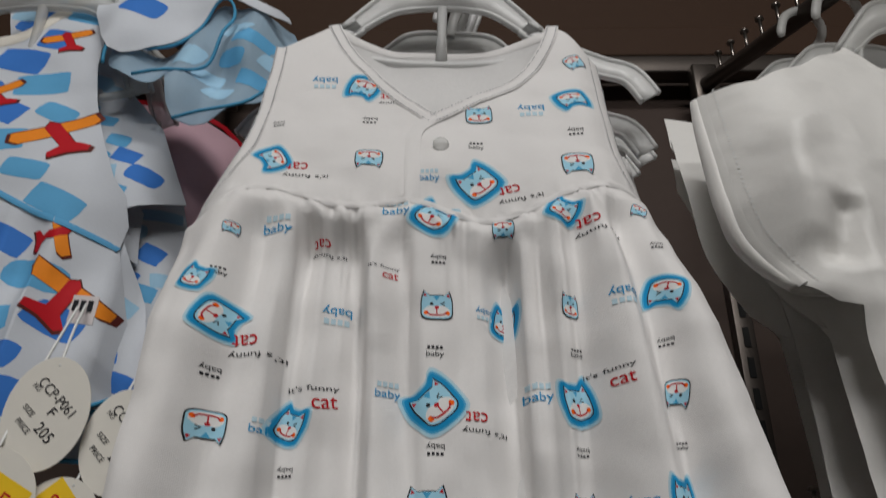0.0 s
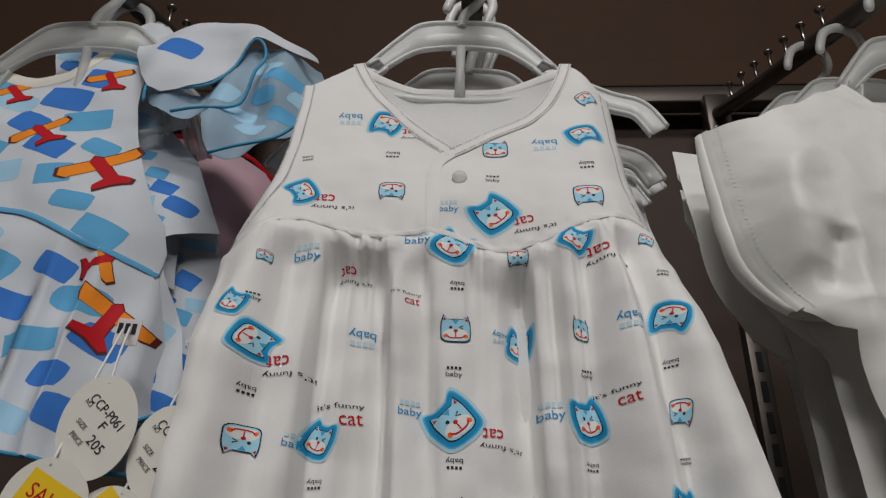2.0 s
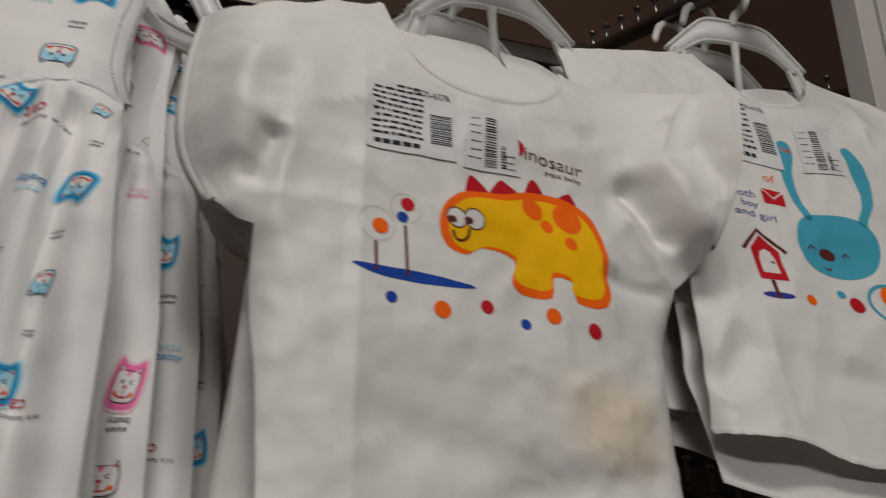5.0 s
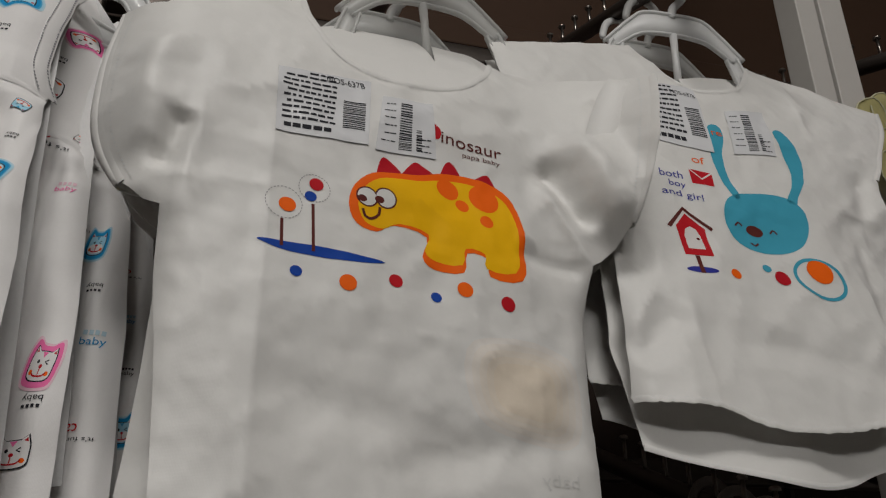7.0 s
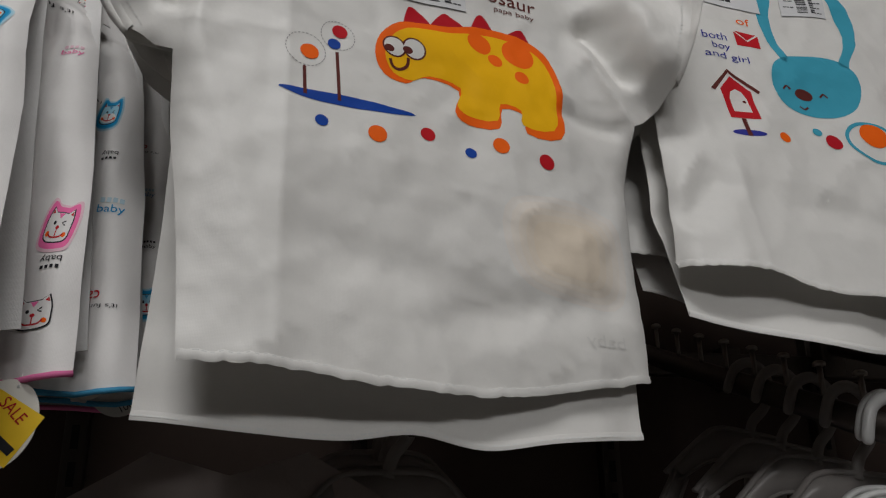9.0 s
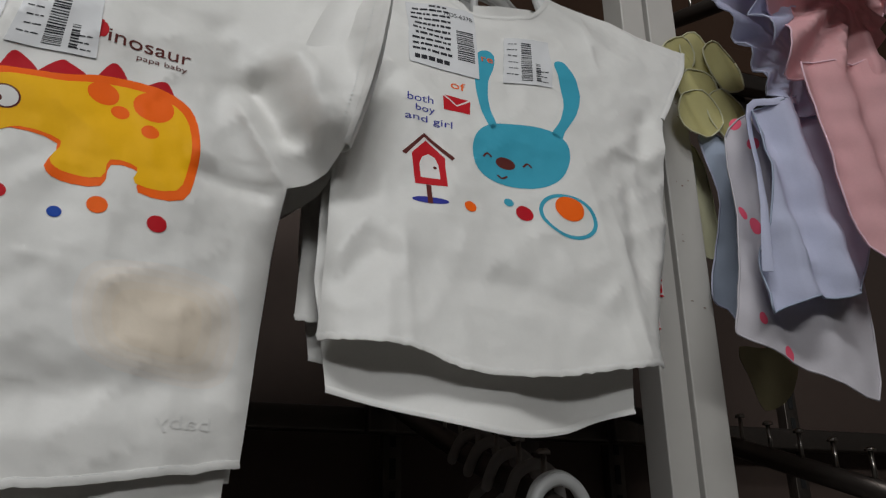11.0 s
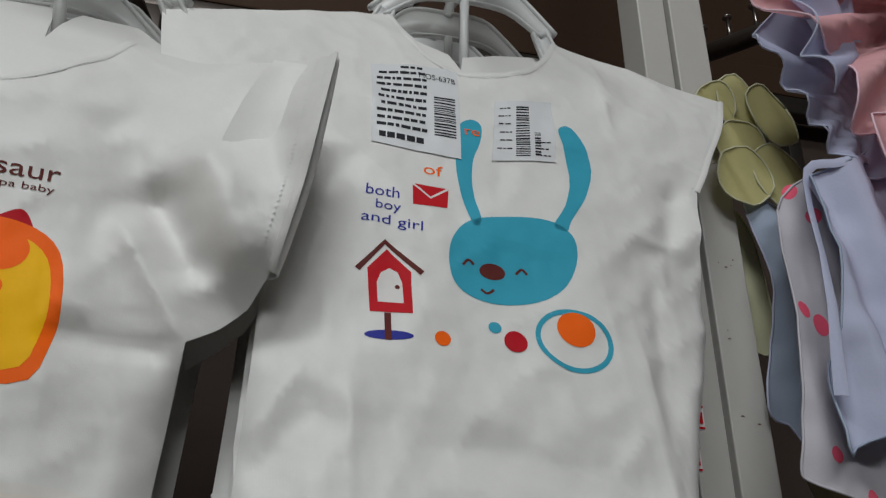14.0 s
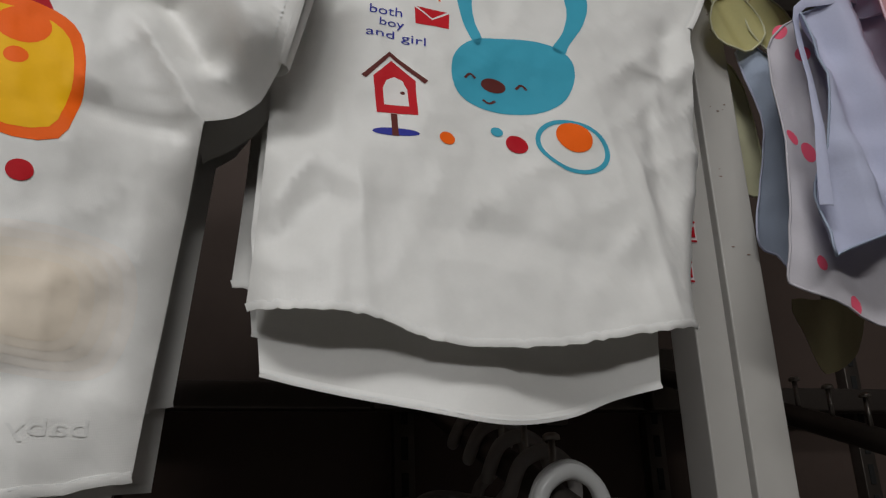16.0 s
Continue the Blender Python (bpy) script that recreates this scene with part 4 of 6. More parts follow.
def cat_dress(dx, dy, seed, colour, c, motifs, label):
    blue = colour == "blue"
    fn = laid(dress_cloth(dx, dy, seed), c)
    t = thing("cat_print_dress", label, "dress", "cat-print dresses", (dx, 0.40 + dy, 1.43))
    nl, nr, al, ar, yk = (shift(smooth_line(q, 5), dx) for q in (NECK_L, NECK_R, ARM_L, ARM_R, YOKE))
    hem = shift(smooth_line(HEM, 4), dx)
    yoke_front = nl + nr[::-1][1:] + ar + [(x, z) for x, z in yk[::-1]] + al[::-1]
    part("yoke", drape([(yoke_front, 0, 0)], fn, c), WHITE_JERSEY, t, "smooth white jersey yoke", thick=0.0009)
    skirt = yk + [(0.1405 + dx, 1.55)] + hem + [(-0.137 + dx, 1.55)]
    sk = fn.raised(-0.0002)
    part("skirt", drape([(skirt, 0, 0)], sk, c), WHITE_JERSEY, t, "gathered white jersey skirt", thick=0.0009)
    back = shift([(-0.079, 1.862), (-0.06, 1.852), (0.0, 1.848), (0.065, 1.850), (0.086, 1.855), (0.112, 1.818), (0.114, 1.745), (0.122, 1.68), (0.148, 1.45), (0.05, 1.44), (-0.05, 1.44), (-0.135, 1.45), (-0.140, 1.668), (-0.116, 1.745), (-0.113, 1.826)], dx)
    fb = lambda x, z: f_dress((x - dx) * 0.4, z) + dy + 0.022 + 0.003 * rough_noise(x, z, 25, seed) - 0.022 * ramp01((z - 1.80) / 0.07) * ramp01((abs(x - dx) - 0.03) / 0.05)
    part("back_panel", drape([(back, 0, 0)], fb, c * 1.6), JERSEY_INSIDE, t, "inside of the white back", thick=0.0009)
    neck_back = shift(smooth_line([(-0.079, 1.860), (-0.06, 1.850), (0.0, 1.846), (0.065, 1.848), (0.086, 1.853)], 6), dx)
    ribbon("neck_binding", neck_back, 0.008, fb, WHITE_JERSEY, t)
    ribbon("neck_binding", nl, 0.0095, fn, WHITE_JERSEY, t)
    ribbon("neck_binding", nr + shift(smooth_line([(-0.004, 1.746), (-0.014, 1.735), (-0.0165, 1.715), (-0.016, 1.672)], 4), dx)[1:], 0.0095, fn, WHITE_JERSEY, t, lift=0.0009)
    ribbon("armhole_binding", al, 0.0085, fn, WHITE_JERSEY, t)
    ribbon("armhole_binding", ar, 0.0085, fn, WHITE_JERSEY, t)
    ribbon("yoke_seam", yk, 0.0042, fn, WHITE_JERSEY, t, lift=0.0002, bulge=0.0015)
    bm = bmesh.new()
    tube(bm, [(x, sk(x, z) - 0.0005, z) for x, z in hem], 0.0016, 6)
    part("hem_edge", bm, BLUE_TRIM if blue else PINK_TRIM, t, "blue overlocked hem" if blue else "pink overlocked hem")
    if motifs == "all":
        for line in (nl, nr, al, ar):
            for s in (0, 1):
                n = len(line)
                side = stroke(line, 0.0066)
                stitches("stitching", side[:n] if s else side[n:][::-1], fn, GREY_THREAD, t, lift=0.0021 if line is nr else 0.0014, r=0.00034)
        bm = bmesh.new()
        cx, cz = 0.001, 1.717
        tube(bm, [(cx, fn(cx, cz) - 0.0005, cz), (cx, fn(cx, cz) - 0.0022, cz), (cx, fn(cx, cz) - 0.0027, cz)], [0.0052, 0.0050, 0.0035], 16)
        part("snap_button", bm, HANGER_CLEAR, t, "clear round snap button")
    cats = [q for q in HALO_CATS + HALO_CATS_LOW]
    faces = FACES + FACES_LOW
    funny, small, baby = FUNNY + FUNNY_LOW, SMALL_TEXT, BABY + BABY_LOW
    if motifs != "all":
        keep = lambda q: q[0] > 0.025
        slide = random.Random(seed)
        dz = slide.uniform(-0.03, 0.03)
        mv = lambda L: [(x + slide.uniform(-0.008, 0.008), z + dz, r, w, s) for x, z, r, w, s in L if keep((x, z)) and 1.45 < z + dz < 1.80]
        cats, faces, funny, small, baby = mv(cats), mv(faces), mv(funny), mv(small), mv(baby)
        if seed in EDGE_MOTIFS:
            edge = EDGE_MOTIFS[seed]
            cats, faces, funny, small, baby = ([q for q in L if q[0] < 0.094 or q[1] > 1.67] + edge[k] for L, k in ((cats, "cats"), (faces, "faces"), (funny, "funny"), (small, "small"), (baby, "baby")))
        else:
            cats += [(0.118, 1.470 + dz * 0.3, 10, 0.022, 1.0), (0.106, 1.73, -20, 0.02, 1.0)]
    hm, sm, fill = (HALO, HALO_SOFT, SKY) if blue else (PINK, PALE_PINK, WHITE_JERSEY)
    for x, z, r, w, s in cats:
        part("printed_motif", drape(cat_layers(x + dx, z, r, w, s, True, True), fn, c, 0.0002), [hm, sm, INK, fill, RED, ORANGE, FADED if blue else PALE_PINK, HALO_MID if blue else PINK, WHITE_JERSEY], t, "blue haloed print" if blue else "pink haloed print")
    for x, z, r, w, s in faces:
        part("printed_motif", drape(cat_layers(x + dx, z, r, w, s, False, False), fn, c, 0.0002), [hm, sm, INK, fill, RED, ORANGE, FADED if blue else PALE_PINK, HALO_MID if blue else PINK, WHITE_JERSEY], t, "dark outlined print")
    for x, z, r, w, s in funny:
        text_part("printed_text", [(x + dx, z, r), ("it's funny", 0, w * 0.14, w * 0.95, w * 0.15, 1), ("cat", w * 0.2, -w * 0.14, w * 0.46, w * 0.24, 0)], fn, c, [RED, INK], t)
    for x, z, r, w, s in small:
        text_part("printed_text", [(x + dx, z, r), *[(None, w * (k - 1.5) * 0.24, w * 0.22, w * 0.15, w * 0.17, 0) for k in range(4)], ("baby", 0, -w * 0.22, w, w * 0.42, 0)], fn, c, [INK], t)
    for x, z, r, w, s in baby:
        text_part("printed_text", [(x + dx, z, r), *[(None, w * (k - 1.5) * 0.23, w * 0.36, w * 0.16, w * 0.22, 1) for k in range(4)], ("baby", 0, -w * 0.08, w, w * 0.46, 0)], fn, c, [HALO if blue else PINK, FADED if blue else PALE_PINK], t)
    return t


cat_dress(0.0, 0.0, 1.0, "blue", 0.004, "all", "white sleeveless baby dress with blue printed motifs on a hanger")
cat_dress(0.020, 0.050, 2.0, "pink", 0.008, "some", "white sleeveless baby dress with pink printed motifs and pink hem")
cat_dress(0.042, 0.090, 3.0, "blue", 0.008, "some", "white sleeveless baby dress with blue motifs behind the pink one")
cat_dress(0.056, 0.130, 4.0, "blue", 0.008, "some", "white sleeveless baby dress with blue motifs behind the pink one")
cat_dress(0.062, 0.170, 6.0, "pink", 0.010, "some", "white sleeveless baby dress with pink motifs at the back")


# ---- white tie-back baby shirts ----
def add_print(name, polys, fn, c, materials, parent, label="", lift=0.00015):
    return part(name, drape(polys, fn, c, lift), materials, parent, label)


def f_dino_plain(x, z):
    return 0.038 + 0.264 * x + 0.159 * z + 2.5 * relu(z - 1.68) ** 2 - 7 * relu(x - 0.44) ** 2 + 16 * relu(0.21 - x) ** 2


def crease(x, z, x0, z0, x1, z1, depth, w):
    """A soft fold along a segment, fading at its ends."""
    dx, dz = x1 - x0, z1 - z0
    L2 = dx * dx + dz * dz
    t = ((x - x0) * dx + (z - z0) * dz) / L2
    if t < -0.3 or t > 1.3:
        return 0.0
    d = ((x - x0) * dz - (z - z0) * dx) / math.sqrt(L2)
    if abs(d) > 3 * w:
        return 0.0
    return depth * math.exp(-(d / w) ** 2) * ramp01((t + 0.3) / 0.4) * ramp01((1.3 - t) / 0.4)


def ridge(x, z, x0, z0, x1, z1, depth, w):
    """A sharp pressed crease along a segment, fading at its ends."""
    dx, dz = x1 - x0, z1 - z0
    L2 = dx * dx + dz * dz
    t = ((x - x0) * dx + (z - z0) * dz) / L2
    if t < -0.3 or t > 1.3:
        return 0.0
    d = ((x - x0) * dz - (z - z0) * dx) / math.sqrt(L2)
    return depth * math.exp(-math.sqrt(d * d + 4e-6) / w) * ramp01((t + 0.3) / 0.5) * ramp01((1.3 - t) / 0.5)


def rumple(x, z, seed):
    """Soft flat facets with bent edges between them, as in pressed and handled cotton."""
    a = rough_noise(x + 0.3 * z, z, 13, seed)
    b = rough_noise(x - 0.5 * z, 0.8 * z, 26, seed + 3)
    return 0.0060 * abs(a) + 0.0030 * abs(b) + 0.0010 * rough_noise(x, z, 55, seed + 6) + 0.0005 * rough_noise(x, z, 110, seed + 8)


def dino_cloth(x, z):
    y = f_dino_plain(x, z) + rumple(x, z, 3) - 0.003
    low = ramp01((1.66 - z) / 0.05)
    # the front bends back at a pressed line on each side
    y += low * (0.20 * relu(0.257 - x) + 0.22 * relu(x - 0.425))
    # deep pocket folds between body and sleeve
    y += crease(x, z, 0.208, 1.640, 0.201, 1.612, 0.008, 0.008) - ridge(x, z, 0.218, 1.648, 0.211, 1.590, 0.006, 0.008)
    y -= crease(x, z, 0.190, 1.690, 0.184, 1.625, 0.006, 0.012)
    y += crease(x, z, 0.458, 1.682, 0.479, 1.640, 0.014, 0.0095) - ridge(x, z, 0.446, 1.656, 0.480, 1.600, 0.010, 0.008)
    y -= crease(x, z, 0.478, 1.700, 0.505, 1.645, 0.013, 0.014)
    y += crease(x, z, 0.430, 1.720, 0.452, 1.675, 0.006, 0.014) + crease(x, z, 0.505, 1.750, 0.522, 1.690, 0.007, 0.011)
    y += 0.024 * ramp01((x - 0.470) / 0.055) * ramp01((1.71 - z) / 0.09)
    # small pulls and creases
    y -= ridge(x, z, 0.424, 1.616, 0.436, 1.611, 0.0032, 0.004) + ridge(x, z, 0.346, 1.530, 0.370, 1.528, 0.0022, 0.004)
    y -= ridge(x, z, 0.205, 1.603, 0.262, 1.606, 0.0022, 0.004) + ridge(x, z, 0.386, 1.520, 0.41, 1.535, 0.0018, 0.004)
    y += crease(x, z, 0.27, 1.49, 0.38, 1.465, 0.004, 0.014) + crease(x, z, 0.33, 1.455, 0.44, 1.475, 0.004, 0.012)
    y += crease(x, z, 0.428, 1.60, 0.47, 1.598, 0.004, 0.007)
    y -= ridge(x, z, 0.2565, 1.70, 0.2575, 1.44, 0.0022, 0.004)
    y += ramp01((1.60 - z) / 0.05) * (40 * relu(x - 0.454) ** 2 + 40 * relu(0.220 - x) ** 2)
    return y


def bun_cloth(x, z):
    y = -0.024 + 0.021 * x + 0.275 * z + 2 * relu(z - 1.80) ** 2 + rumple(x, z, 13)
    low = ramp01((1.72 - z) / 0.06)
    y += low * (0.22 * relu(0.545 - x) + 0.24 * relu(x - 0.715))
    y -= ridge(x, z, 0.758, 1.87, 0.752, 1.79, 0.0035, 0.004) + ridge(x, z, 0.742, 1.701, 0.786, 1.696, 0.0035, 0.004)
    y += crease(x, z, 0.790, 1.74, 0.770, 1.69, 0.007, 0.010) - ridge(x, z, 0.772, 1.70, 0.745, 1.59, 0.004, 0.008)
    y += crease(x, z, 0.757, 1.66, 0.742, 1.58, 0.005, 0.010) + crease(x, z, 0.60, 1.56, 0.70, 1.54, 0.004, 0.014)
    y += crease(x, z, 0.552, 1.72, 0.530, 1.62, 0.009, 0.012) - ridge(x, z, 0.537, 1.60, 0.512, 1.565, 0.004, 0.007)
    y += crease(x, z, 0.545, 1.575, 0.515, 1.545, 0.005, 0.011) - ridge(x, z, 0.560, 1.60, 0.556, 1.51, 0.003, 0.005)
    y -= ridge(x, z, 0.730, 1.62, 0.726, 1.52, 0.005, 0.006)
    y += 0.4 * relu(x - 0.76) ** 2
    e = 0.742 + 0.064 * ramp01((z - 1.50) / 0.19)
    y += 45 * ramp01((1.69 - z) / 0.04) * (relu(x - (e - 0.012)) ** 2 + relu(0.518 - x) ** 2)
    return y


f_dino, f_bun = laid(dino_cloth, 0.004), laid(bun_cloth, 0.004)


def white_shirt(name_label, fn, body, sleeve_l, sleeve_r, neck, hem, back, back_off, c=0.004, collar_back=None, wavy=0.0, seams=()):
    fn = laid(fn, c)
    lo = min(z for _, z in back)
    bx = sum(x for x, _ in body) / len(body)
    t = thing("baby_shirt", name_label, "baby shirt", "white baby shirts", (bx, fn(bx, 1.6), lo))
    part("front_panel", drape([(body, 0, 0)], fn, c), WHITE_POPLIN, t, thick=0.0007)
    for nm, sl, sgn in (("sleeve", sleeve_l, -1), ("sleeve", sleeve_r, 1)):
        if not sl:
            continue
        cx = sum(x for x, _ in sl) / len(sl)
        part(nm, drape([(sl, 0, 0)], fn, c), WHITE_POPLIN, t, "short cap sleeve", thick=0.0007)
    fb = lambda x, z: max(fn(x, z) + 0.008, fn(x, z) * 0.35 + 0.65 * fn(bx, z) + back_off + wavy * math.sin((x - bx) * 42) * ramp01((1.62 - z) / 0.1))
    part("back_panel", drape([(back, 0, 0)], laid(fb, c * 1.4), c * 1.4), WHITE_POPLIN, t, "longer back hanging below the front", thick=0.0007)
    fbl = laid(fb, c * 1.4)
    low = smooth_line([(x, z + 0.0015) for x, z in sorted(p for p in back if p[1] < lo + 0.03)], 6)
    ribbon("back_hem", low, 0.0045, fbl, WHITE_POPLIN, t, lift=0.0003, bulge=0.0007)
    stitches("stitching", low, fbl, THREAD, t, gap=0.0036, lift=0.0012, r=0.0004, duty=0.8)
    pucker = random.Random(3)
    hl = [(x, z + pucker.uniform(-0.0007, 0.0007)) for x, z in smooth_line(hem, 12)]
    ribbon("hem", hl, 0.0045, fn, WHITE_POPLIN, t, lift=0.0002, bulge=0.0009)
    st = [(x, z + 0.0015) for x, z in hl]
    stitches("stitching", st, fn, THREAD, t, gap=0.0036, lift=0.0010, r=0.00045, duty=0.92)
    nl = smooth_line(neck, 6)
    ribbon("neck_binding", nl, 0.005, fn, WHITE_POPLIN, t, lift=0.0003, bulge=0.0006)
    stitches("stitching", [(x, z - 0.003) for x, z in nl], fn, THREAD, t, gap=0.003, lift=0.0009, r=0.00025)
    for s in seams:
        stitches("stitching", smooth_line(s, 5), fn, THREAD, t, gap=0.0045, lift=0.0006, r=0.0005, duty=0.7)
    return t, fb


def sleeve_back(line, fn, parent, side):
    """The rear half of a short sleeve, rolling round from the cuff's front edge."""
    bm = bmesh.new()
    rows = []
    for k, (dx, dy) in enumerate(((0.0, 0.0), (0.0045, 0.003), (0.0065, 0.009), (0.004, 0.016), (-0.004, 0.022), (-0.020, 0.026), (-0.045, 0.026))):
        n = len(line) - 1
        rows.append([bm.verts.new((x + side * dx * (0.4 + 0.6 * math.sin(math.pi * (0.15 + 0.7 * i / n))), fn(x, z) + dy * (0.35 + 0.65 * math.sin(math.pi * (0.1 + 0.75 * i / n))), z)) for i, (x, z) in enumerate(line)])
    for a, b in zip(rows, rows[1:]):
        for i in range(len(line) - 1):
            bm.faces.new((a[i], a[i + 1], b[i + 1], b[i]))
    bmesh.ops.recalc_face_normals(bm, faces=bm.faces[:])
    return part("sleeve_back", bm, WHITE_POPLIN, parent, "rear half of the open sleeve", thick=0.0006)


D_NECK = [(0.272, 1.795), (0.277, 1.765), (0.294, 1.731), (0.322, 1.718), (0.358, 1.722), (0.393, 1.740), (0.418, 1.771), (0.430, 1.798)]
D_HEM = [(0.219, 1.431), (0.255, 1.430), (0.30, 1.425), (0.35, 1.422), (0.40, 1.426), (0.463, 1.436)]
D_ARM_L = [(0.219, 1.752), (0.220, 1.70), (0.214, 1.64), (0.203, 1.585)]
D_ARM_R = [(0.462, 1.792), (0.459, 1.73), (0.468, 1.66), (0.480, 1.602)]
dn, dh = smooth_line(D_NECK, 6), smooth_line(D_HEM, 6)
dal, dar = smooth_line(D_ARM_L, 5), smooth_line(D_ARM_R, 5)
d_body = dn + dar + smooth_line([(0.480, 1.602), (0.476, 1.570), (0.470, 1.51), (0.463, 1.436)], 5)[1:] + dh[::-1][1:] + smooth_line([(0.219, 1.431), (0.212, 1.50), (0.205, 1.545), (0.203, 1.585)], 5)[1:-1] + dal[::-1]
d_cuff_l = smooth_line([(0.161, 1.741), (0.159, 1.69), (0.163, 1.639), (0.181, 1.600)], 6)
d_sleeve_l = dal + [(0.194, 1.589)] + d_cuff_l[::-1] + [(0.187, 1.735)]
d_cuff_r = smooth_line([(0.541, 1.766), (0.533, 1.722), (0.526, 1.682), (0.516, 1.640)], 6)
d_sleeve_r = [(0.462, 1.792), (0.50, 1.784)] + d_cuff_r + [(0.507, 1.624), (0.494, 1.612)] + dar[::-1][:-1]
d_back = [(0.166, 1.738), (0.187, 1.733), (0.220, 1.750), (0.272, 1.797), (0.300, 1.824), (0.330, 1.838), (0.374, 1.846), (0.380, 1.815), (0.383, 1.790), (0.386, 1.815), (0.391, 1.842), (0.425, 1.838), (0.446, 1.815), (0.475, 1.789), (0.536, 1.766), (0.515, 1.68), (0.49, 1.63), (0.470, 1.58), (0.462, 1.50), (0.454, 1.404), (0.40, 1.401), (0.36, 1.397), (0.325, 1.404), (0.29, 1.401), (0.25, 1.404), (0.199, 1.410), (0.203, 1.50), (0.203, 1.58), (0.175, 1.63), (0.160, 1.70)]
dino, dino_back = white_shirt("white cotton baby shirt with a yellow printed motif and price stickers", f_dino, d_body, d_sleeve_l, d_sleeve_r, D_NECK, D_HEM, d_back, 0.022,
                              seams=([(x + 0.006, z) for x, z in d_cuff_l], [(x - 0.007, z + 0.002) for x, z in d_cuff_r]))
ribbon("cuff_edge", d_cuff_l, 0.004, f_dino, WHITE_POPLIN, dino, bulge=0.0012)
ribbon("cuff_edge", d_cuff_r, 0.004, f_dino, WHITE_POPLIN, dino, bulge=0.0012)
sleeve_back(d_cuff_l, f_dino, dino, -1)
sleeve_back(d_cuff_r, f_dino, dino, 1)

# its print
C = 0.004
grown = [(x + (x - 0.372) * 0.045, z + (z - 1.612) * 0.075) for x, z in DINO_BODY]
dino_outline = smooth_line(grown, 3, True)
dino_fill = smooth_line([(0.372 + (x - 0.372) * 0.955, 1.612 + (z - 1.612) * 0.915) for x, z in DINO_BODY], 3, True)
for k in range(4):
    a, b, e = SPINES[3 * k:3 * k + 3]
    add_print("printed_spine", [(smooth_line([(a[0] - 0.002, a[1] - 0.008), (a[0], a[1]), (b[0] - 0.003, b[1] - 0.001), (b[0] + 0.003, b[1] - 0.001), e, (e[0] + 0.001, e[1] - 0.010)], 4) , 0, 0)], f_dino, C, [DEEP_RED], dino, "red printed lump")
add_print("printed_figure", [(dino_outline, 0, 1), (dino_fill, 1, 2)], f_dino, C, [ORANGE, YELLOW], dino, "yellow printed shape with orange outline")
cols = [ROYAL, ORANGE, RED, ROYAL, ORANGE, RED, ORANGE, RED, ROYAL, ORANGE, ORANGE, ORANGE, ORANGE]
for (x, z, r, w, s), m in zip(DINO_DOTS[:13], cols):
    add_print("printed_dot", [(disc(x, z, w, w * 0.98), 0, 3)], f_dino, C, [m], dino)
for (x, z, r, w, s) in DINO_DOTS[13:15]:
    add_print("printed_ring", [(disc(x, z, w), 0, 3), (disc(x, z, w * 0.86), 1, 4)], f_dino, C, [BROWN, WHITE_POPLIN], dino)
for (x, z, r, w, s) in DINO_DOTS[15:17]:
    add_print("printed_dot", [(disc(x, z, w, w * 0.8), 0, 5)], f_dino, C, [BROWN], dino)
add_print("printed_line", [(stroke(smooth_line(SMILE, 4), 0.0018), 0, 4)], f_dino, C, [BROWN], dino)
for x, z, r, w, s in DINO_DOTS[17:]:
    add_print("dashed_ring", [(stroke([(x + w / 2 * math.cos(a), z + w / 2 * math.sin(a)) for a in (k * 0.2094, k * 0.2094 + 0.06, k * 0.2094 + 0.12)], 0.0005), 0, 1) for k in range(30)], f_dino, C, [GREY_PRINT], dino, "dashed printed circle")
add_print("printed_stem", [(stroke(STEMS[:2], 0.0018), 0, 3)], f_dino, C, [BROWN], dino)
add_print("printed_stem", [(stroke(STEMS[2:], 0.0018), 0, 3)], f_dino, C, [BROWN], dino)
(ix, iz), (jx, jz) = ISLAND
add_print("printed_island", [(smooth_line([(ix, iz + 0.001), (ix + 0.02, iz + 0.0018), (0.292, 1.5728), (0.312, 1.5725), (jx, jz + 0.0005), (jx - 0.012, jz - 0.0025), (0.295, 1.5662), (0.272, 1.5662), (ix + 0.006, iz - 0.002)], 3, True), 0, 1)], f_dino, C, [ROYAL], dino, "blue printed island")
add_print("printed_letter", [(stroke(DINO_TEXT[:2], 0.0045), 0, 1), (disc(0.3655, 1.6815, 0.007, 0.011), 0, 1)], f_dino, C, [RED], dino)
text_part("printed_text", [(0.3925, 1.6785, 0), ("inosaur", 0, 0.0005, 0.047, 0.0085, 0)], f_dino, C, [BROWN], dino)
text_part("printed_text", [(0.4000, 1.6700, 0), ("papa baby", 0, 0, 0.029, 0.0048, 0)], f_dino, C, [BROWN], dino)
add_print("faded_patch", [(smooth_line([(0.414 + (x - 0.414) * (1.1 - 0.13 * k), 1.503 + (z - 1.503) * (1.1 - 0.13 * k)) for x, z in [(min(px, 0.448), pz) for px, pz in PATCH]], 5, True), k, k) for k in range(5)], f_dino, C, PEACHES, dino, "pale peach colour showing through the cloth", 0.00005)
bm = bmesh.new()
letters(bm, "baby", 0.4330, 1.4530, -0.027, 0, 0.009)
part("faint_text", drape_flat(bm, f_dino, C, 0.0003), FAINT, dino, "faint reversed print showing through")


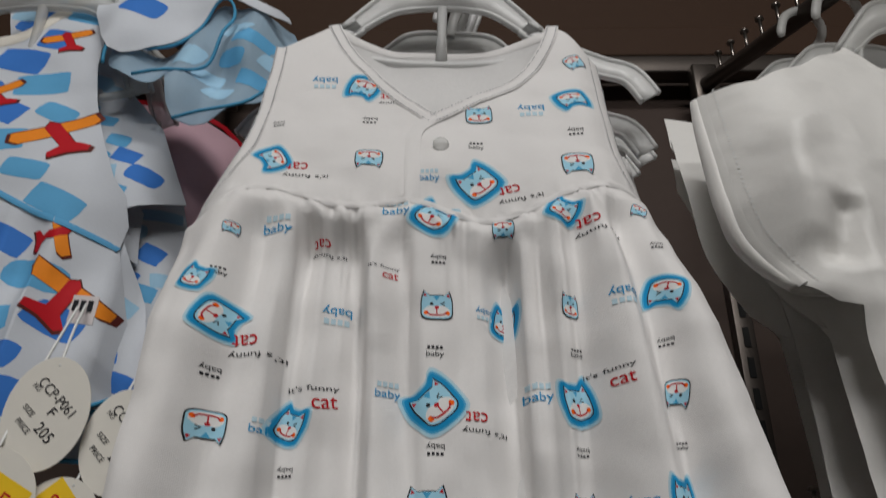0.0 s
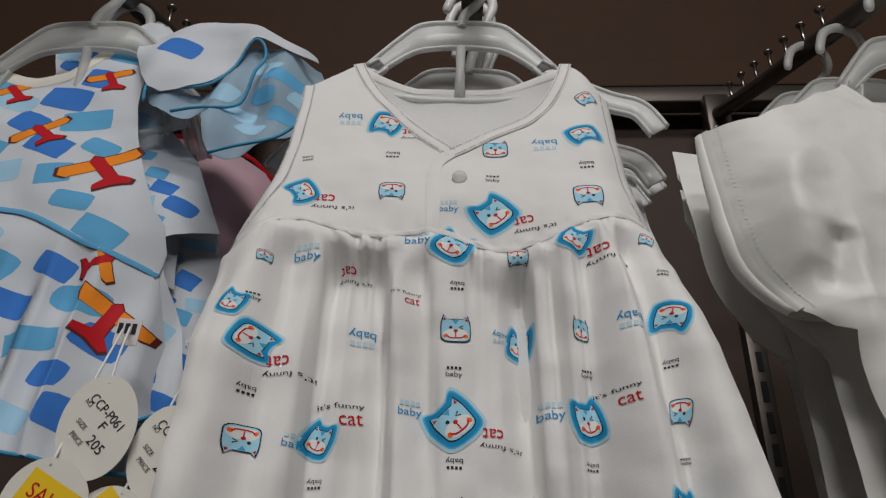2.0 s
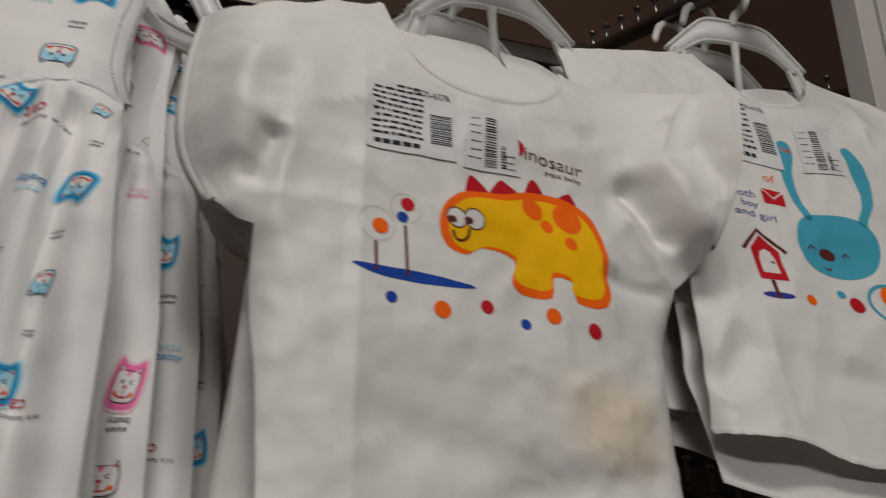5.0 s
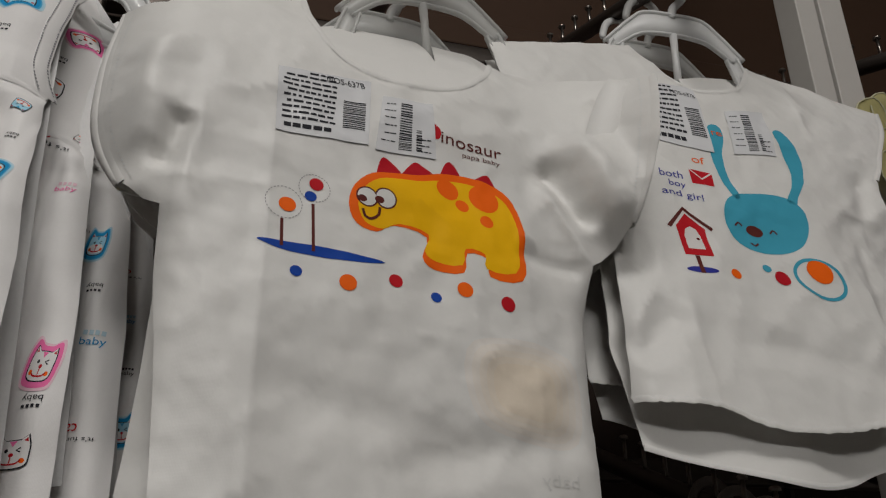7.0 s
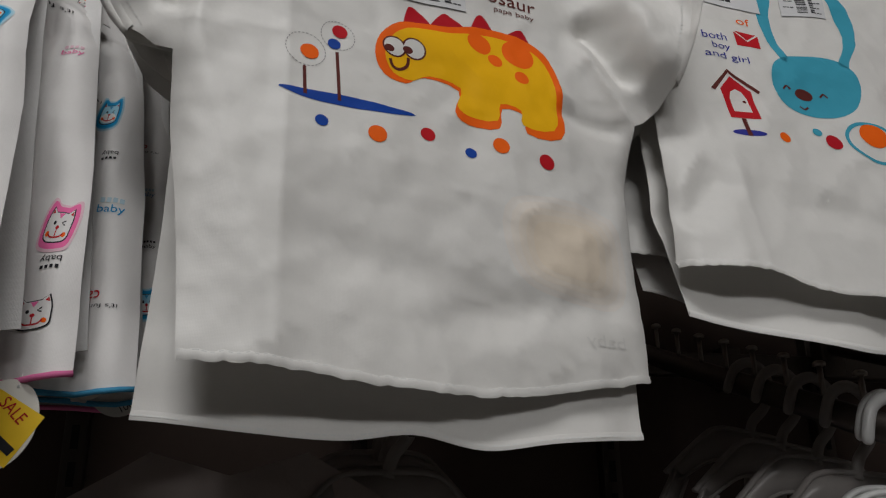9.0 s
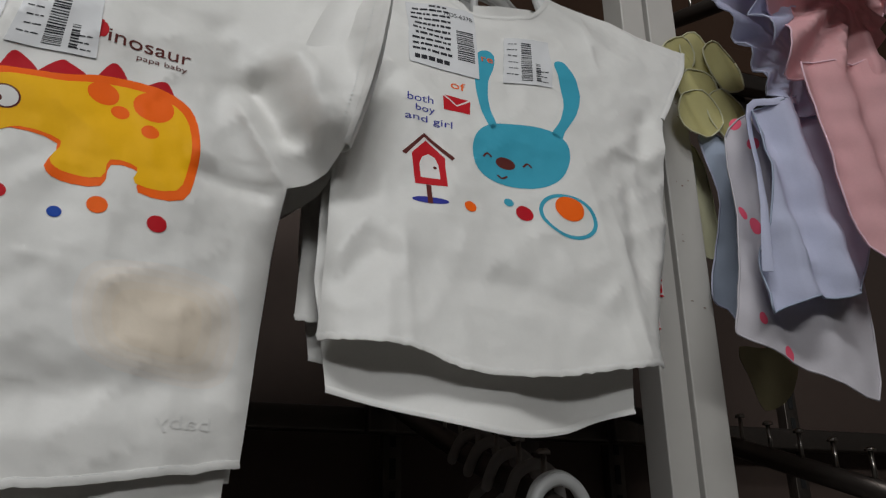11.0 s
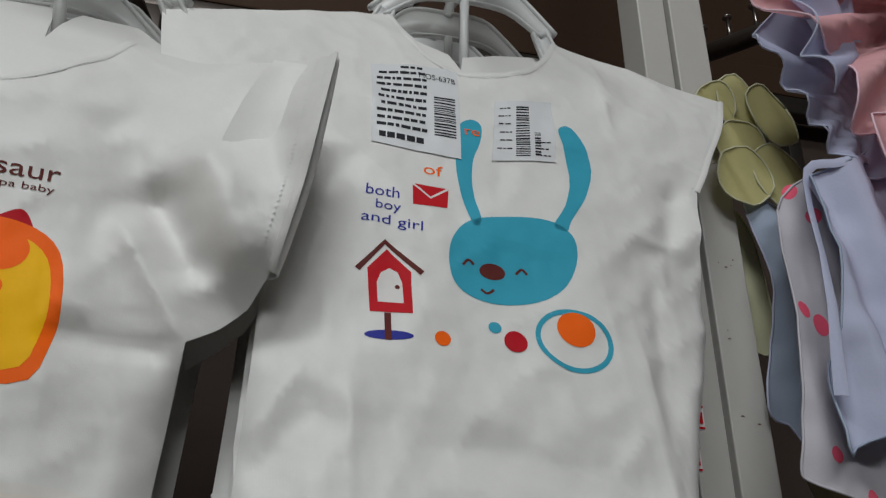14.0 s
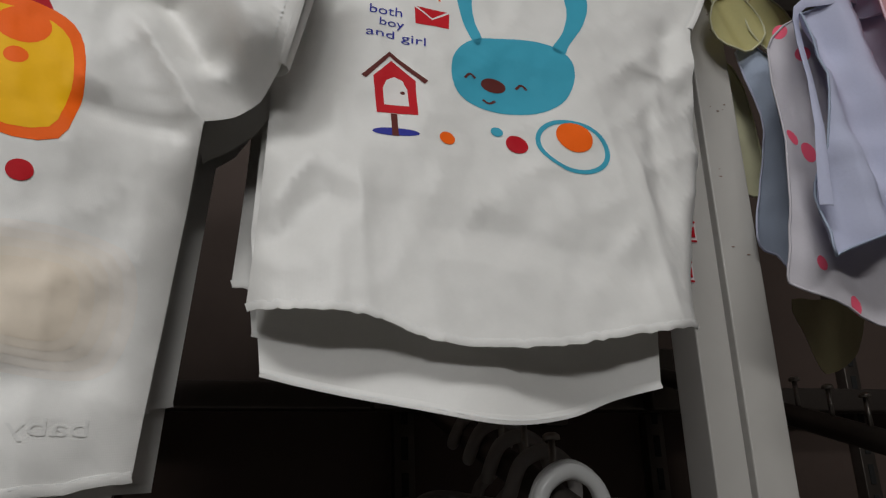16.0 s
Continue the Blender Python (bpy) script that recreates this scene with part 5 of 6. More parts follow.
def sticker(name, quad, fn, parent, bars, label):
    """A paper label with printed lines and a bar code."""
    a, b, cc, d = quad
    P = lambda u, v: tuple(a[i] * (1 - u) * (1 - v) + b[i] * u * (1 - v) + d[i] * (1 - u) * v + cc[i] * u * v for i in (0, 1))
    paper = part(name, drape([(smooth_line([a, b], 1) + [cc, d], 0, 0)], fn, 0.004, 0.0009), PAPER, parent, label, thick=0.0003)
    bm_polys = []
    for u0, u1, v0, v1 in bars:
        bm_polys.append(([P(u0, v0), P(u1, v0), P(u1, v1), P(u0, v1)], 0, 1))
    part("fine_print", drape(bm_polys, fn, 0.004, 0.0010), INK, paper, "rows of small unreadable print and a bar code", kind="stuff")
    return paper


def text_bars(rng, u0, u1, v0, v1, rows, h):
    out = []
    for k in range(rows):
        v = v0 + (v1 - v0) * k / max(1, rows - 1)
        u = u0 + rng.uniform(0, 0.05)
        while u < u1 - 0.03:
            w = rng.uniform(0.03, 0.11)
            out.append((u, min(u1, u + w), v, v + h))
            u += w + rng.uniform(0.012, 0.025)
    return out


def code_bars(rng, u0, u1, v0, v1, n, upright=False):
    out, s = [], 0.0
    ws = [rng.uniform(0.4, 1.4) for _ in range(2 * n)]
    tot = sum(ws)
    for i, w in enumerate(ws):
        e = s + w / tot
        if i % 2 == 0:
            out.append((u0 + (u1 - u0) * s, u0 + (u1 - u0) * e, v0, v1) if upright else (u0, u1, v0 + (v1 - v0) * s, v0 + (v1 - v0) * e))
        s = e
    return out


rng = random.Random(5)
big_bars = text_bars(rng, 0.05, 0.62, 0.10, 0.76, 9, 0.034) + code_bars(rng, 0.70, 0.95, 0.38, 0.82, 16) + text_bars(rng, 0.30, 0.58, 0.03, 0.03, 1, 0.03) + text_bars(rng, 0.08, 0.62, 0.86, 0.86, 1, 0.06)
code_label = code_bars(rng, 0.36, 0.58, 0.10, 0.95, 22) + text_bars(rng, 0.06, 0.30, 0.12, 0.80, 6, 0.02) + text_bars(rng, 0.64, 0.92, 0.70, 0.90, 3, 0.02) + code_bars(rng, 0.66, 0.76, 0.55, 0.93, 9)
dl = [DINO_LABEL[0], DINO_LABEL[1], DINO_LABEL[2], DINO_LABEL[4]]
s1 = sticker("price_sticker", dl, f_dino, dino, big_bars, "curling white price sticker with rows of print")
mx, mz = 0.3015, 1.7005
text_part("sticker_text", [(mx, mz, -10), ("MOS-637B", 0, 0, 0.026, 0.005, 0)], f_dino, C, [INK], s1, 0.0012)
sticker("barcode_sticker", DINO_BARCODE, f_dino, dino, code_label, "white bar code sticker")

# shirts hung behind it
d2 = lambda x, z: f_dino_plain(0.34 + (x - 0.34) * 0.8, z) + 0.045 + 0.004 * rough_noise(x, z, 18, 31) + 0.008 * math.sin(x * 38) * ramp01((1.60 - z) / 0.15)
mv = lambda L, dx, dz: [(x + dx, z + dz) for x, z in L]
second, _ = white_shirt("white cotton baby shirt hanging behind the printed one", d2, mv(d_body, 0.002, 0.030), mv(d_sleeve_l, 0.002, 0.0), mv(d_sleeve_r, 0.0, -0.004), mv(D_NECK, 0.002, 0.030), mv(D_HEM, 0.002, 0.030), mv(d_back, 0.0, 0.045), 0.02, 0.008)
add_print("printed_dot", [(disc(0.4690, 1.5886, 0.010), 0, 1)], d2, 0.008, [ORANGE], second, "orange printed dot", 0.0004)

d3 = lambda x, z: f_dino_plain(0.34 + (x - 0.34) * 0.75, z) + 0.085 + 0.004 * rough_noise(x, z, 18, 53) + 0.006 * math.sin(x * 44) * ramp01((1.60 - z) / 0.15)
white_shirt("white cotton baby shirt at the back of the arm", d3, mv(d_body, 0.010, 0.040), mv(d_sleeve_l, 0.0, 0.01), mv(d_sleeve_r, -0.01, 0.0), mv(D_NECK, 0.010, 0.040), mv(D_HEM, 0.010, 0.040), mv(d_back, 0.012, 0.030), 0.02, 0.008)

# ---- the shirt with the turquoise print ----
B_NECK = [(0.598, 1.898), (0.608, 1.868), (0.626, 1.838), (0.653, 1.829), (0.690, 1.842), (0.716, 1.866), (0.736, 1.898)]
B_HEM = [(0.504, 1.513), (0.530, 1.511), (0.560, 1.508), (0.585, 1.498), (0.612, 1.494), (0.650, 1.496), (0.690, 1.503), (0.744, 1.512)]
B_ARM_R = [(0.772, 1.882), (0.775, 1.82), (0.782, 1.76), (0.798, 1.70)]
B_ARM_L = [(0.540, 1.880), (0.532, 1.82), (0.525, 1.76), (0.515, 1.70)]
bn, bh = smooth_line(B_NECK, 6), smooth_line(B_HEM, 6)
bar_, bal = smooth_line(B_ARM_R, 5), smooth_line(B_ARM_L, 5)
b_body = bn + bar_ + smooth_line([(0.798, 1.70), (0.798, 1.66), (0.792, 1.60), (0.768, 1.55), (0.744, 1.512)], 5)[1:] + bh[::-1][1:] + smooth_line([(0.504, 1.513), (0.508, 1.56), (0.512, 1.62), (0.515, 1.70)], 5)[1:-1] + bal[::-1]
b_cuff_r = smooth_line([(0.872, 1.853), (0.854, 1.818), (0.830, 1.780), (0.809, 1.746)], 5)
b_sleeve_r = [(0.772, 1.882), (0.82, 1.866)] + b_cuff_r + [(0.803, 1.724)] + bar_[::-1][:-1]
b_cuff_l = smooth_line([(0.440, 1.845), (0.445, 1.80), (0.455, 1.76), (0.470, 1.735)], 5)
b_sleeve_l = bal + [(0.495, 1.715)] + b_cuff_l[::-1] + [(0.49, 1.866)]
b_back = [(0.445, 1.845), (0.54, 1.88), (0.598, 1.900), (0.622, 1.897), (0.648, 1.880), (0.655, 1.858), (0.660, 1.878), (0.690, 1.892), (0.715, 1.897), (0.738, 1.900), (0.772, 1.882), (0.864, 1.849), (0.815, 1.762), (0.790, 1.70), (0.765, 1.60), (0.724, 1.52), (0.716, 1.478), (0.69, 1.472), (0.66, 1.462), (0.62, 1.458), (0.57, 1.468), (0.512, 1.482), (0.506, 1.56), (0.515, 1.70), (0.47, 1.74)]
bunny, bunny_back = white_shirt("white cotton baby shirt with a turquoise printed motif and price stickers", f_bun, b_body, b_sleeve_l, b_sleeve_r, B_NECK, B_HEM, b_back, 0.022, wavy=0.008,
                                seams=([(x - 0.006, z - 0.002) for x, z in b_cuff_r],))
ribbon("cuff_edge", b_cuff_r, 0.004, f_bun, WHITE_POPLIN, bunny, bulge=0.0012)
add_print("printed_figure", [(smooth_line(BUN_HEAD, 4, True), 0, 1), (smooth_line(BUN_EAR_A, 3, True), 0, 1), (smooth_line(BUN_EAR_B, 3, True), 0, 1)], f_bun, C, [TURQ], bunny, "turquoise printed shape with two long lobes")
bcol = [BROWN, ORANGE, TURQ, DEEP_RED, ORANGE]
for (x, z, r, w, s), m in zip(BUN_DOTS[:5], bcol):
    add_print("printed_dot", [(disc(x, z, w, w * (0.66 if m is BROWN else 0.94)), 0, 3)], f_bun, C, [m], bunny)
x, z, r, w, s = BUN_DOTS[5]
ring = [(x + w * 0.48 * math.cos(k * math.pi / 18), z + w * 0.40 * math.sin(k * math.pi / 18)) for k in range(37)]
for k in range(0, 36, 6):
    add_print("printed_ring", [(stroke(ring[k:k + 7], 0.0030), 0, 2)], f_bun, C, [TURQ], bunny)
for k in range(3):
    add_print("printed_line", [(stroke(smooth_line(BUN_FACE[3 * k:3 * k + 3], 4), 0.0016), 0, 3)], f_bun, C, [BROWN], bunny)
add_print("printed_house", [(HOUSE, 0, 1), (smooth_line(HOUSE_DOOR, 1), 1, 2), (disc(0.5858, 1.6466, 0.0028), 2, 3)], f_bun, C, [RED, WHITE_POPLIN, BROWN], bunny, "red printed bird house")
add_print("printed_roof", [(stroke(HOUSE_ROOF, 0.0034), 0, 2)], f_bun, C, [BROWN], bunny)
add_print("printed_post", [(stroke(HOUSE_POST, 0.0036), 0, 2)], f_bun, C, [BROWN], bunny)
add_print("printed_foot", [(disc(0.5794, 1.6166, 0.0262, 0.0058), 0, 1)], f_bun, C, [NAVY], bunny)
e0, e1, e2, e3 = ENVELOPE
em = ((e0[0] + e1[0]) / 2 - 0.001, (e0[1] + e2[1]) / 2 - 0.0015)
add_print("printed_envelope", [([e0, e1, e2, e3], 0, 1), (stroke([e0, em, e1], 0.0016), 1, 2)], f_bun, C, [RED, WHITE_POPLIN], bunny, "red printed envelope")
text_part("printed_text", [(0.6140, 1.7345, 6), ("of", 0, 0, 0.0125, 0.0085, 0)], f_bun, C, [ORANGE], bunny)
text_part("printed_text", [(0.5805, 1.7125, 6), ("both", 0, 0, 0.020, 0.0080, 0)], f_bun, C, [NAVY], bunny)
text_part("printed_text", [(0.5832, 1.7010, 6), ("boy", 0, 0, 0.0150, 0.0085, 0)], f_bun, C, [NAVY], bunny)
text_part("printed_text", [(0.5850, 1.6900, 6), ("and girl", 0, 0, 0.0365, 0.0092, 0)], f_bun, C, [NAVY], bunny)
text_part("printed_text", [(0.6435, 1.7705, 0), ("re", 0, 0, 0.0105, 0.0055, 0)], f_bun, C, [ORANGE], bunny, 0.0006)
s2 = sticker("price_sticker", BUN_LABEL, f_bun, bunny, big_bars, "white price sticker with rows of print")
text_part("sticker_text", [(0.6235, 1.8175, 3), ("MOS-637B", 0, 0, 0.026, 0.006, 0)], f_bun, C, [INK], s2, 0.0012)
sticker("barcode_sticker", BUN_BARCODE, f_bun, bunny, code_label, "white bar code sticker")
b2 = lambda x, z: f_bun(0.65 + (x - 0.65) * 0.7, z) + 0.065 + 0.005 * rough_noise(x, z, 18, 41) + 0.007 * math.sin(x * 46) * ramp01((1.66 - z) / 0.12)
white_shirt("white cotton baby shirt behind the turquoise print", b2, mv(b_body, -0.006, 0.025), mv(b_sleeve_l, -0.008, 0.0), mv(b_sleeve_r, -0.012, -0.006), mv(B_NECK, -0.006, 0.012), mv(B_HEM, -0.006, 0.025), mv(b_back, -0.002, 0.030), 0.022, 0.008, wavy=-0.012)
for k, (lx, ly, lz) in enumerate(((0.7765, 0.475, 1.5799), (0.7775, 0.485, 1.5559))):
    bm = bmesh.new()
    box(bm, lx, lx + 0.012, ly, ly + 0.0006, lz, lz + 0.016)
    part("woven_label", bm, WOVEN_LABEL, bunny, "small woven side label with red marks", smooth=False)
    bm = bmesh.new()
    box(bm, lx + 0.0005, lx + 0.0115, ly - 0.0008, ly - 0.0002, lz + 0.0138, lz + 0.0152)
    box(bm, lx + 0.0005, lx + 0.0115, ly - 0.0008, ly - 0.0002, lz + 0.0008, lz + 0.0020)
    box(bm, lx + 0.002, lx + 0.005, ly - 0.0008, ly - 0.0002, lz + 0.004, lz + 0.011)
    box(bm, lx + 0.007, lx + 0.0105, ly - 0.0008, ly - 0.0002, lz + 0.004, lz + 0.011)
    part("label_print", bm, DEEP_RED, bunny, "dark red woven marks", smooth=False)


# ---- blue airplane-print dresses ----
def f_air0(x, z):
    return 0.445 + 0.25 * (z - 1.744)


def air_cloth(dy, seed):
    def fn(x, z):
        y = f_air0(x, z) + dy + 0.006 * rough_noise(x + 0.4 * z, z, 16, seed) + 0.002 * rough_noise(x, z, 45, seed + 2)
        y += 22 * relu(x + (0.235 if seed < 2 else 0.212)) ** 2
        if z < 1.69:
            d = ramp01((1.69 - z) / 0.06)
            y += d * (0.012 * abs(math.sin(x * 98 + 0.7 * seed + 1.4 * rough_noise(x, 0.5 * z, 12, seed))) + 0.005 * rough_noise(x, z * 0.4, 40, seed))
        return y
    return fn


PLANE_WING = [(-0.5, -0.20), (-0.52, -0.05), (0.42, 0.40), (0.52, 0.30), (0.46, 0.20), (-0.36, -0.24)]
PLANE_BODY = [(-0.12, 0.22), (0.02, 0.20), (0.30, -0.14), (0.52, -0.18), (0.50, -0.28), (0.26, -0.34), (0.06, -0.46), (0.02, -0.36), (0.14, -0.22), (-0.16, 0.10)]


def blocks(rng, x0, x1, z0, z1, step, inside, sx=0.038, sz=0.023):
    """Rounded colour blocks scattered over the cloth in rows."""
    out = []
    z, row = z0, 0
    while z < z1:
        x = x0 + (row % 2) * step * 0.5
        while x < x1:
            cx, cz = x + rng.uniform(-0.004, 0.004), z + rng.uniform(-0.003, 0.003)
            w, h = sx * rng.uniform(0.65, 1.1), sz * rng.uniform(0.75, 1.2)
            r = rng.uniform(0.12, 0.28)
            base = smooth_line([(-0.5, -0.5 + r), (-0.5 + r * 0.6, -0.5), (0.5 - r * 0.6, -0.5), (0.5, -0.5 + r), (0.5, 0.5 - r), (0.5 - r * 0.6, 0.5), (-0.5 + r * 0.6, 0.5), (-0.5, 0.5 - r)], 2, True)
            a = radians(rng.choice((-26, -20, -14, 8)))
            poly = [(cx + px * w * math.cos(a) - pz * h * math.sin(a), cz + px * w * math.sin(a) + pz * h * math.cos(a)) for px, pz in base]
            if all(inside(*q) for q in poly):
                out.append((poly, rng.choice((0, 0, 1, 1, 2, 2)), 0))
            x += step
        z += step * 0.62
        row += 1
    return out


def within(poly):
    def test(x, z):
        hit = False
        for (x0, z0), (x1, z1) in zip(poly, poly[1:] + poly[:1]):
            if (z0 > z) != (z1 > z) and x < (x1 - x0) * (z - z0) / (z1 - z0) + x0:
                hit = not hit
        return hit
    return test


def air_piece(t, name, outline, fn, c, rng, label="", step=0.042):
    part(name, drape([(outline, 0, 0)], fn, c), BLUE_JERSEY, t, label, thick=0.0009)
    xs, zs = [p[0] for p in outline], [p[1] for p in outline]
    polys = blocks(rng, min(xs), max(xs), min(zs), max(zs), step, within(outline), step * 0.84, step * 0.47)
    if polys:
        part("block_print", drape(polys, fn, c, 0.00012), [MID_BLUE, LIGHT_BLUE, BABY_BLUE], t, "rounded blocks in three blues", kind="stuff")


def air_dress():
    rng = random.Random(11)
    fn = laid(air_cloth(0.0, 1.0), 0.006)
    t = thing("airplane_print_dress", "pale blue baby dress printed with small airplanes and blue blocks", "dress", "airplane-print dresses", (-0.26, 0.40, 1.54))
    air_piece(t, "bodice", smooth_line(AIR_BODICE, 2, True), fn, 0.006, rng)
    air_piece(t, "skirt", AIR_SKIRT, fn.raised(-0.001), 0.006, rng, "gathered printed skirt")
    ribbon("collar", smooth_line(AIR_COLLAR, 6), 0.011, fn, CREAM_RIB, t, label="cream ribbed collar")
    ribbon("waist_seam", smooth_line(AIR_SKIRT[:5], 6), 0.004, fn, LIGHT_BLUE, t)
    for k, (x, z) in enumerate(PLANES):
        s, r = ((0.050, 0), (0.038, -8), (0.032, 12), (0.034, 0), (0.044, 60), (0.030, 100))[k]
        add_print("printed_airplane", [(turned(scaled(PLANE_WING, 1.1), x, z, s, r), 2, 1), (turned(scaled(PLANE_BODY, 1.1), x, z, s, r), 2, 1), (turned(PLANE_WING, x, z, s, r), 0, 2), (turned(PLANE_BODY, x, z, s, r), 1, 3)], fn if k < 4 else fn.raised(-0.001), 0.006, [AMBER, RED, BROWN], t, "orange and red printed airplane", 0.0003)
    fc = lambda x, z: f_air0(x, z) - 0.022 + 0.012 * rough_noise(x, z, 24, 3) + 2 * (x + 0.19) ** 2 + 4 * relu(z - 1.86) ** 2
    air_piece(t, "sleeve_cap", smooth_line(AIR_CAP, 3, True), lambda x, z: fc(x, z) + 0.004, 0.006, rng, "printed flutter sleeve")
    part("sleeve_frill", drape([(smooth_line(AIR_FRILL, 3, True), 0, 0)], lambda x, z: fc(x, z) + 0.012 + 0.006 * math.sin(x * 150), 0.006), SHEER_BLUE, t, "sheer underside of the flutter sleeve", thick=0.0005)
    ff = lambda x, z: fc(x, z) + 0.012 + 0.006 * math.sin(x * 150)
    fr = smooth_line(AIR_FRILL, 3, True)
    polys = blocks(rng, -0.24, -0.10, 1.74, 1.88, 0.03, within(fr), 0.026, 0.016)
    part("block_print", drape(polys, ff, 0.006, 0.0002), [LIGHT_BLUE, BABY_BLUE, BABY_BLUE], t, "blue blocks showing through the frill", kind="stuff")
    for line in (AIR_EDGE, AIR_EDGE_LOW):
        bm = bmesh.new()
        tube(bm, [(x, fc(x, z) + 0.006, z) for x, z in smooth_line(line, 5)], 0.0013, 6)
        part("overlocked_edge", bm, BLUE_TRIM, t, "dark blue overlocked edge")
    hem = smooth_line(AIR_SKIRT[6:], 5)
    bm = bmesh.new()
    tube(bm, [(x, fn(x, z), z) for x, z in hem], 0.0013, 6)
    part("overlocked_edge", bm, BLUE_TRIM, t, "blue overlocked hem")
    back = [(x, z + 0.004) for x, z in AIR_BODICE[6:]] + [(AIR_BODICE[0][0], AIR_BODICE[0][1] + 0.02), (-0.30, 1.86), (-0.27, 1.862)]
    part("back_panel", drape([(back, 0, 0)], lambda x, z: fn(x, z) + 0.03, 0.012), BLUE_JERSEY, t, thick=0.0009)
    for dy, bod, ski, lab in ((0.03, AIR_BODICE_B, AIR_SKIRT_B, 2.0), (0.06, None, AIR_SKIRT_C, 4.0)):
        f2 = laid(air_cloth(dy, lab), 0.008)
        t2 = thing("airplane_print_dress", "pale blue airplane-print baby dress hanging behind the first", "dress", "airplane-print dresses", (-0.2, 0.42 + dy, 1.54))
        if bod:
            air_piece(t2, "bodice", bod, f2, 0.008, rng, "", 0.026)
        air_piece(t2, "skirt", ski, f2, 0.008, rng, "", 0.026)
        bm = bmesh.new()
        tube(bm, [(x, f2(x, z), z) for x, z in ski[-3:]], 0.0014, 6)
        part("overlocked_edge", bm, BLUE_TRIM, t2, "blue overlocked hem")
    t3 = thing("pink_dress", "pale pink baby dress with dark red trim behind the blue ones", "dress", at=(-0.17, 0.53, 1.6))
    f3 = air_cloth(0.09, 7.0)
    part("bodice", drape([(PINK_BEHIND, 0, 0)], f3, 0.008), PINK_CLOTH, t3, thick=0.0009)
    ribbon("trim", smooth_line([PINK_BEHIND[0], PINK_BEHIND[2], PINK_BEHIND[3]], 5), 0.005, f3, DEEP_RED, t3)


SHEER_BLUE = sheer("sheer_blue_jersey", (0.45, 0.60, 0.72), 0.22)
SHEER_LILAC = sheer("sheer_lilac_organza", (0.62, 0.64, 0.82), 0.2)
SHEER_PINK = sheer("sheer_pink_organza", (0.88, 0.53, 0.55), 0.18)
SHEER_YELLOW = sheer("sheer_yellow_organza", (0.70, 0.65, 0.31), 0.15)
PINK_CLOTH = mat("pale_pink_jersey", (0.70, 0.45, 0.52), 0.85, grain=500, bump=0.2)
PALE_BLUE_CLOTH = mat("pale_blue_cotton", (0.40, 0.46, 0.58), 0.85, grain=500, bump=0.2, through_light=0.15)
LILAC_CLOTH = mat("lilac_cotton", (0.56, 0.58, 0.74), 0.85, grain=500, bump=0.2, through_light=0.2)
YELLOW_CLOTH = mat("pale_yellow_cotton", (0.62, 0.60, 0.40), 0.85, grain=500, bump=0.2, through_light=0.15)
OLIVE_CLOTH = mat("olive_cotton", (0.30, 0.26, 0.14), 0.85, grain=500, bump=0.2)
PALE_WHITE_CLOTH = mat("white_dotted_cotton", (0.62, 0.59, 0.63), 0.85, grain=500, bump=0.2, through_light=0.15)
HOT_PINK = mat("hot_pink_print", (0.85, 0.10, 0.18), 0.7)
air_dress()


# ---- swing tags ----
def swing_tag(x, y, z, w, h, lean, label, lines, sale=False, string_to=None):
    t = thing("swing_tag", label, "price tag", "swing tags", (x, y, z))
    M = Matrix.Translation((x, y, z)) @ Matrix.Rotation(radians(lean), 4, "Y")
    bm = bmesh.new()
    flat_poly(bm, disc(0, 0, w, h, 40))
    r = bmesh.ops.extrude_face_region(bm, geom=bm.faces[:])
    bmesh.ops.translate(bm, vec=(0, 0.0006, 0), verts=[v for v in r["geom"] if isinstance(v, bmesh.types.BMVert)])
    bmesh.ops.recalc_face_normals(bm, faces=bm.faces[:])
    bmesh.ops.transform(bm, matrix=M, verts=bm.verts)
    part("card", bm, CARD, t, smooth=False)
    for text, dx, dz, tw, th, turn, m in lines:
        bm = bmesh.new()
        if text is None:
            flat_poly(bm, turned([(-tw / 2, -th / 2), (tw / 2, -th / 2), (tw / 2, th / 2), (-tw / 2, th / 2)], dx, dz, 1, turn))
        else:
            letters(bm, text, dx, dz, tw, turn, th)
        for v in bm.verts:
            v.co.y = -0.0003 if m is not SALE_YELLOW else -0.00015
        bm.normal_update()
        face_out(bm)
        bmesh.ops.transform(bm, matrix=M, verts=bm.verts)
        part("printed_text" if text else "printed_bar", bm, m, t, smooth=False)
    if string_to:
        bm = bmesh.new()
        top = M @ Vector((0, 0, h * 0.42))
        mid = (top + Vector(string_to)) / 2 + Vector((0.001, -0.003, 0))
        tube(bm, smooth_line([tuple(top), tuple(mid), string_to], 5), 0.0007, 6)
        part("string", bm, STRING, t, "white plastic string")
    return t


g = 38
tag_lines = [("NO", -0.007, 0.011, 0.004, 0.0024, g, INK), ("CCP-P061", 0.003, 0.0075, 0.023, 0.0046, g, INK), ("SIZE", -0.0075, 0.0005, 0.0065, 0.0024, g, INK), ("F", 0.003, 0.0005, 0.0028, 0.0042, g, INK), ("PRICE", -0.008, -0.0065, 0.0085, 0.0026, g, INK), ("205", 0.002, -0.0085, 0.0095, 0.0050, g, INK)]
sale_lines = [(None, 0, 0, 0.030, 0.026, 30, SALE_YELLOW), ("SALE", 0.001, 0.0045, 0.019, 0.007, 30, RED), (None, -0.001, -0.0055, 0.016, 0.0035, 30, INK)]
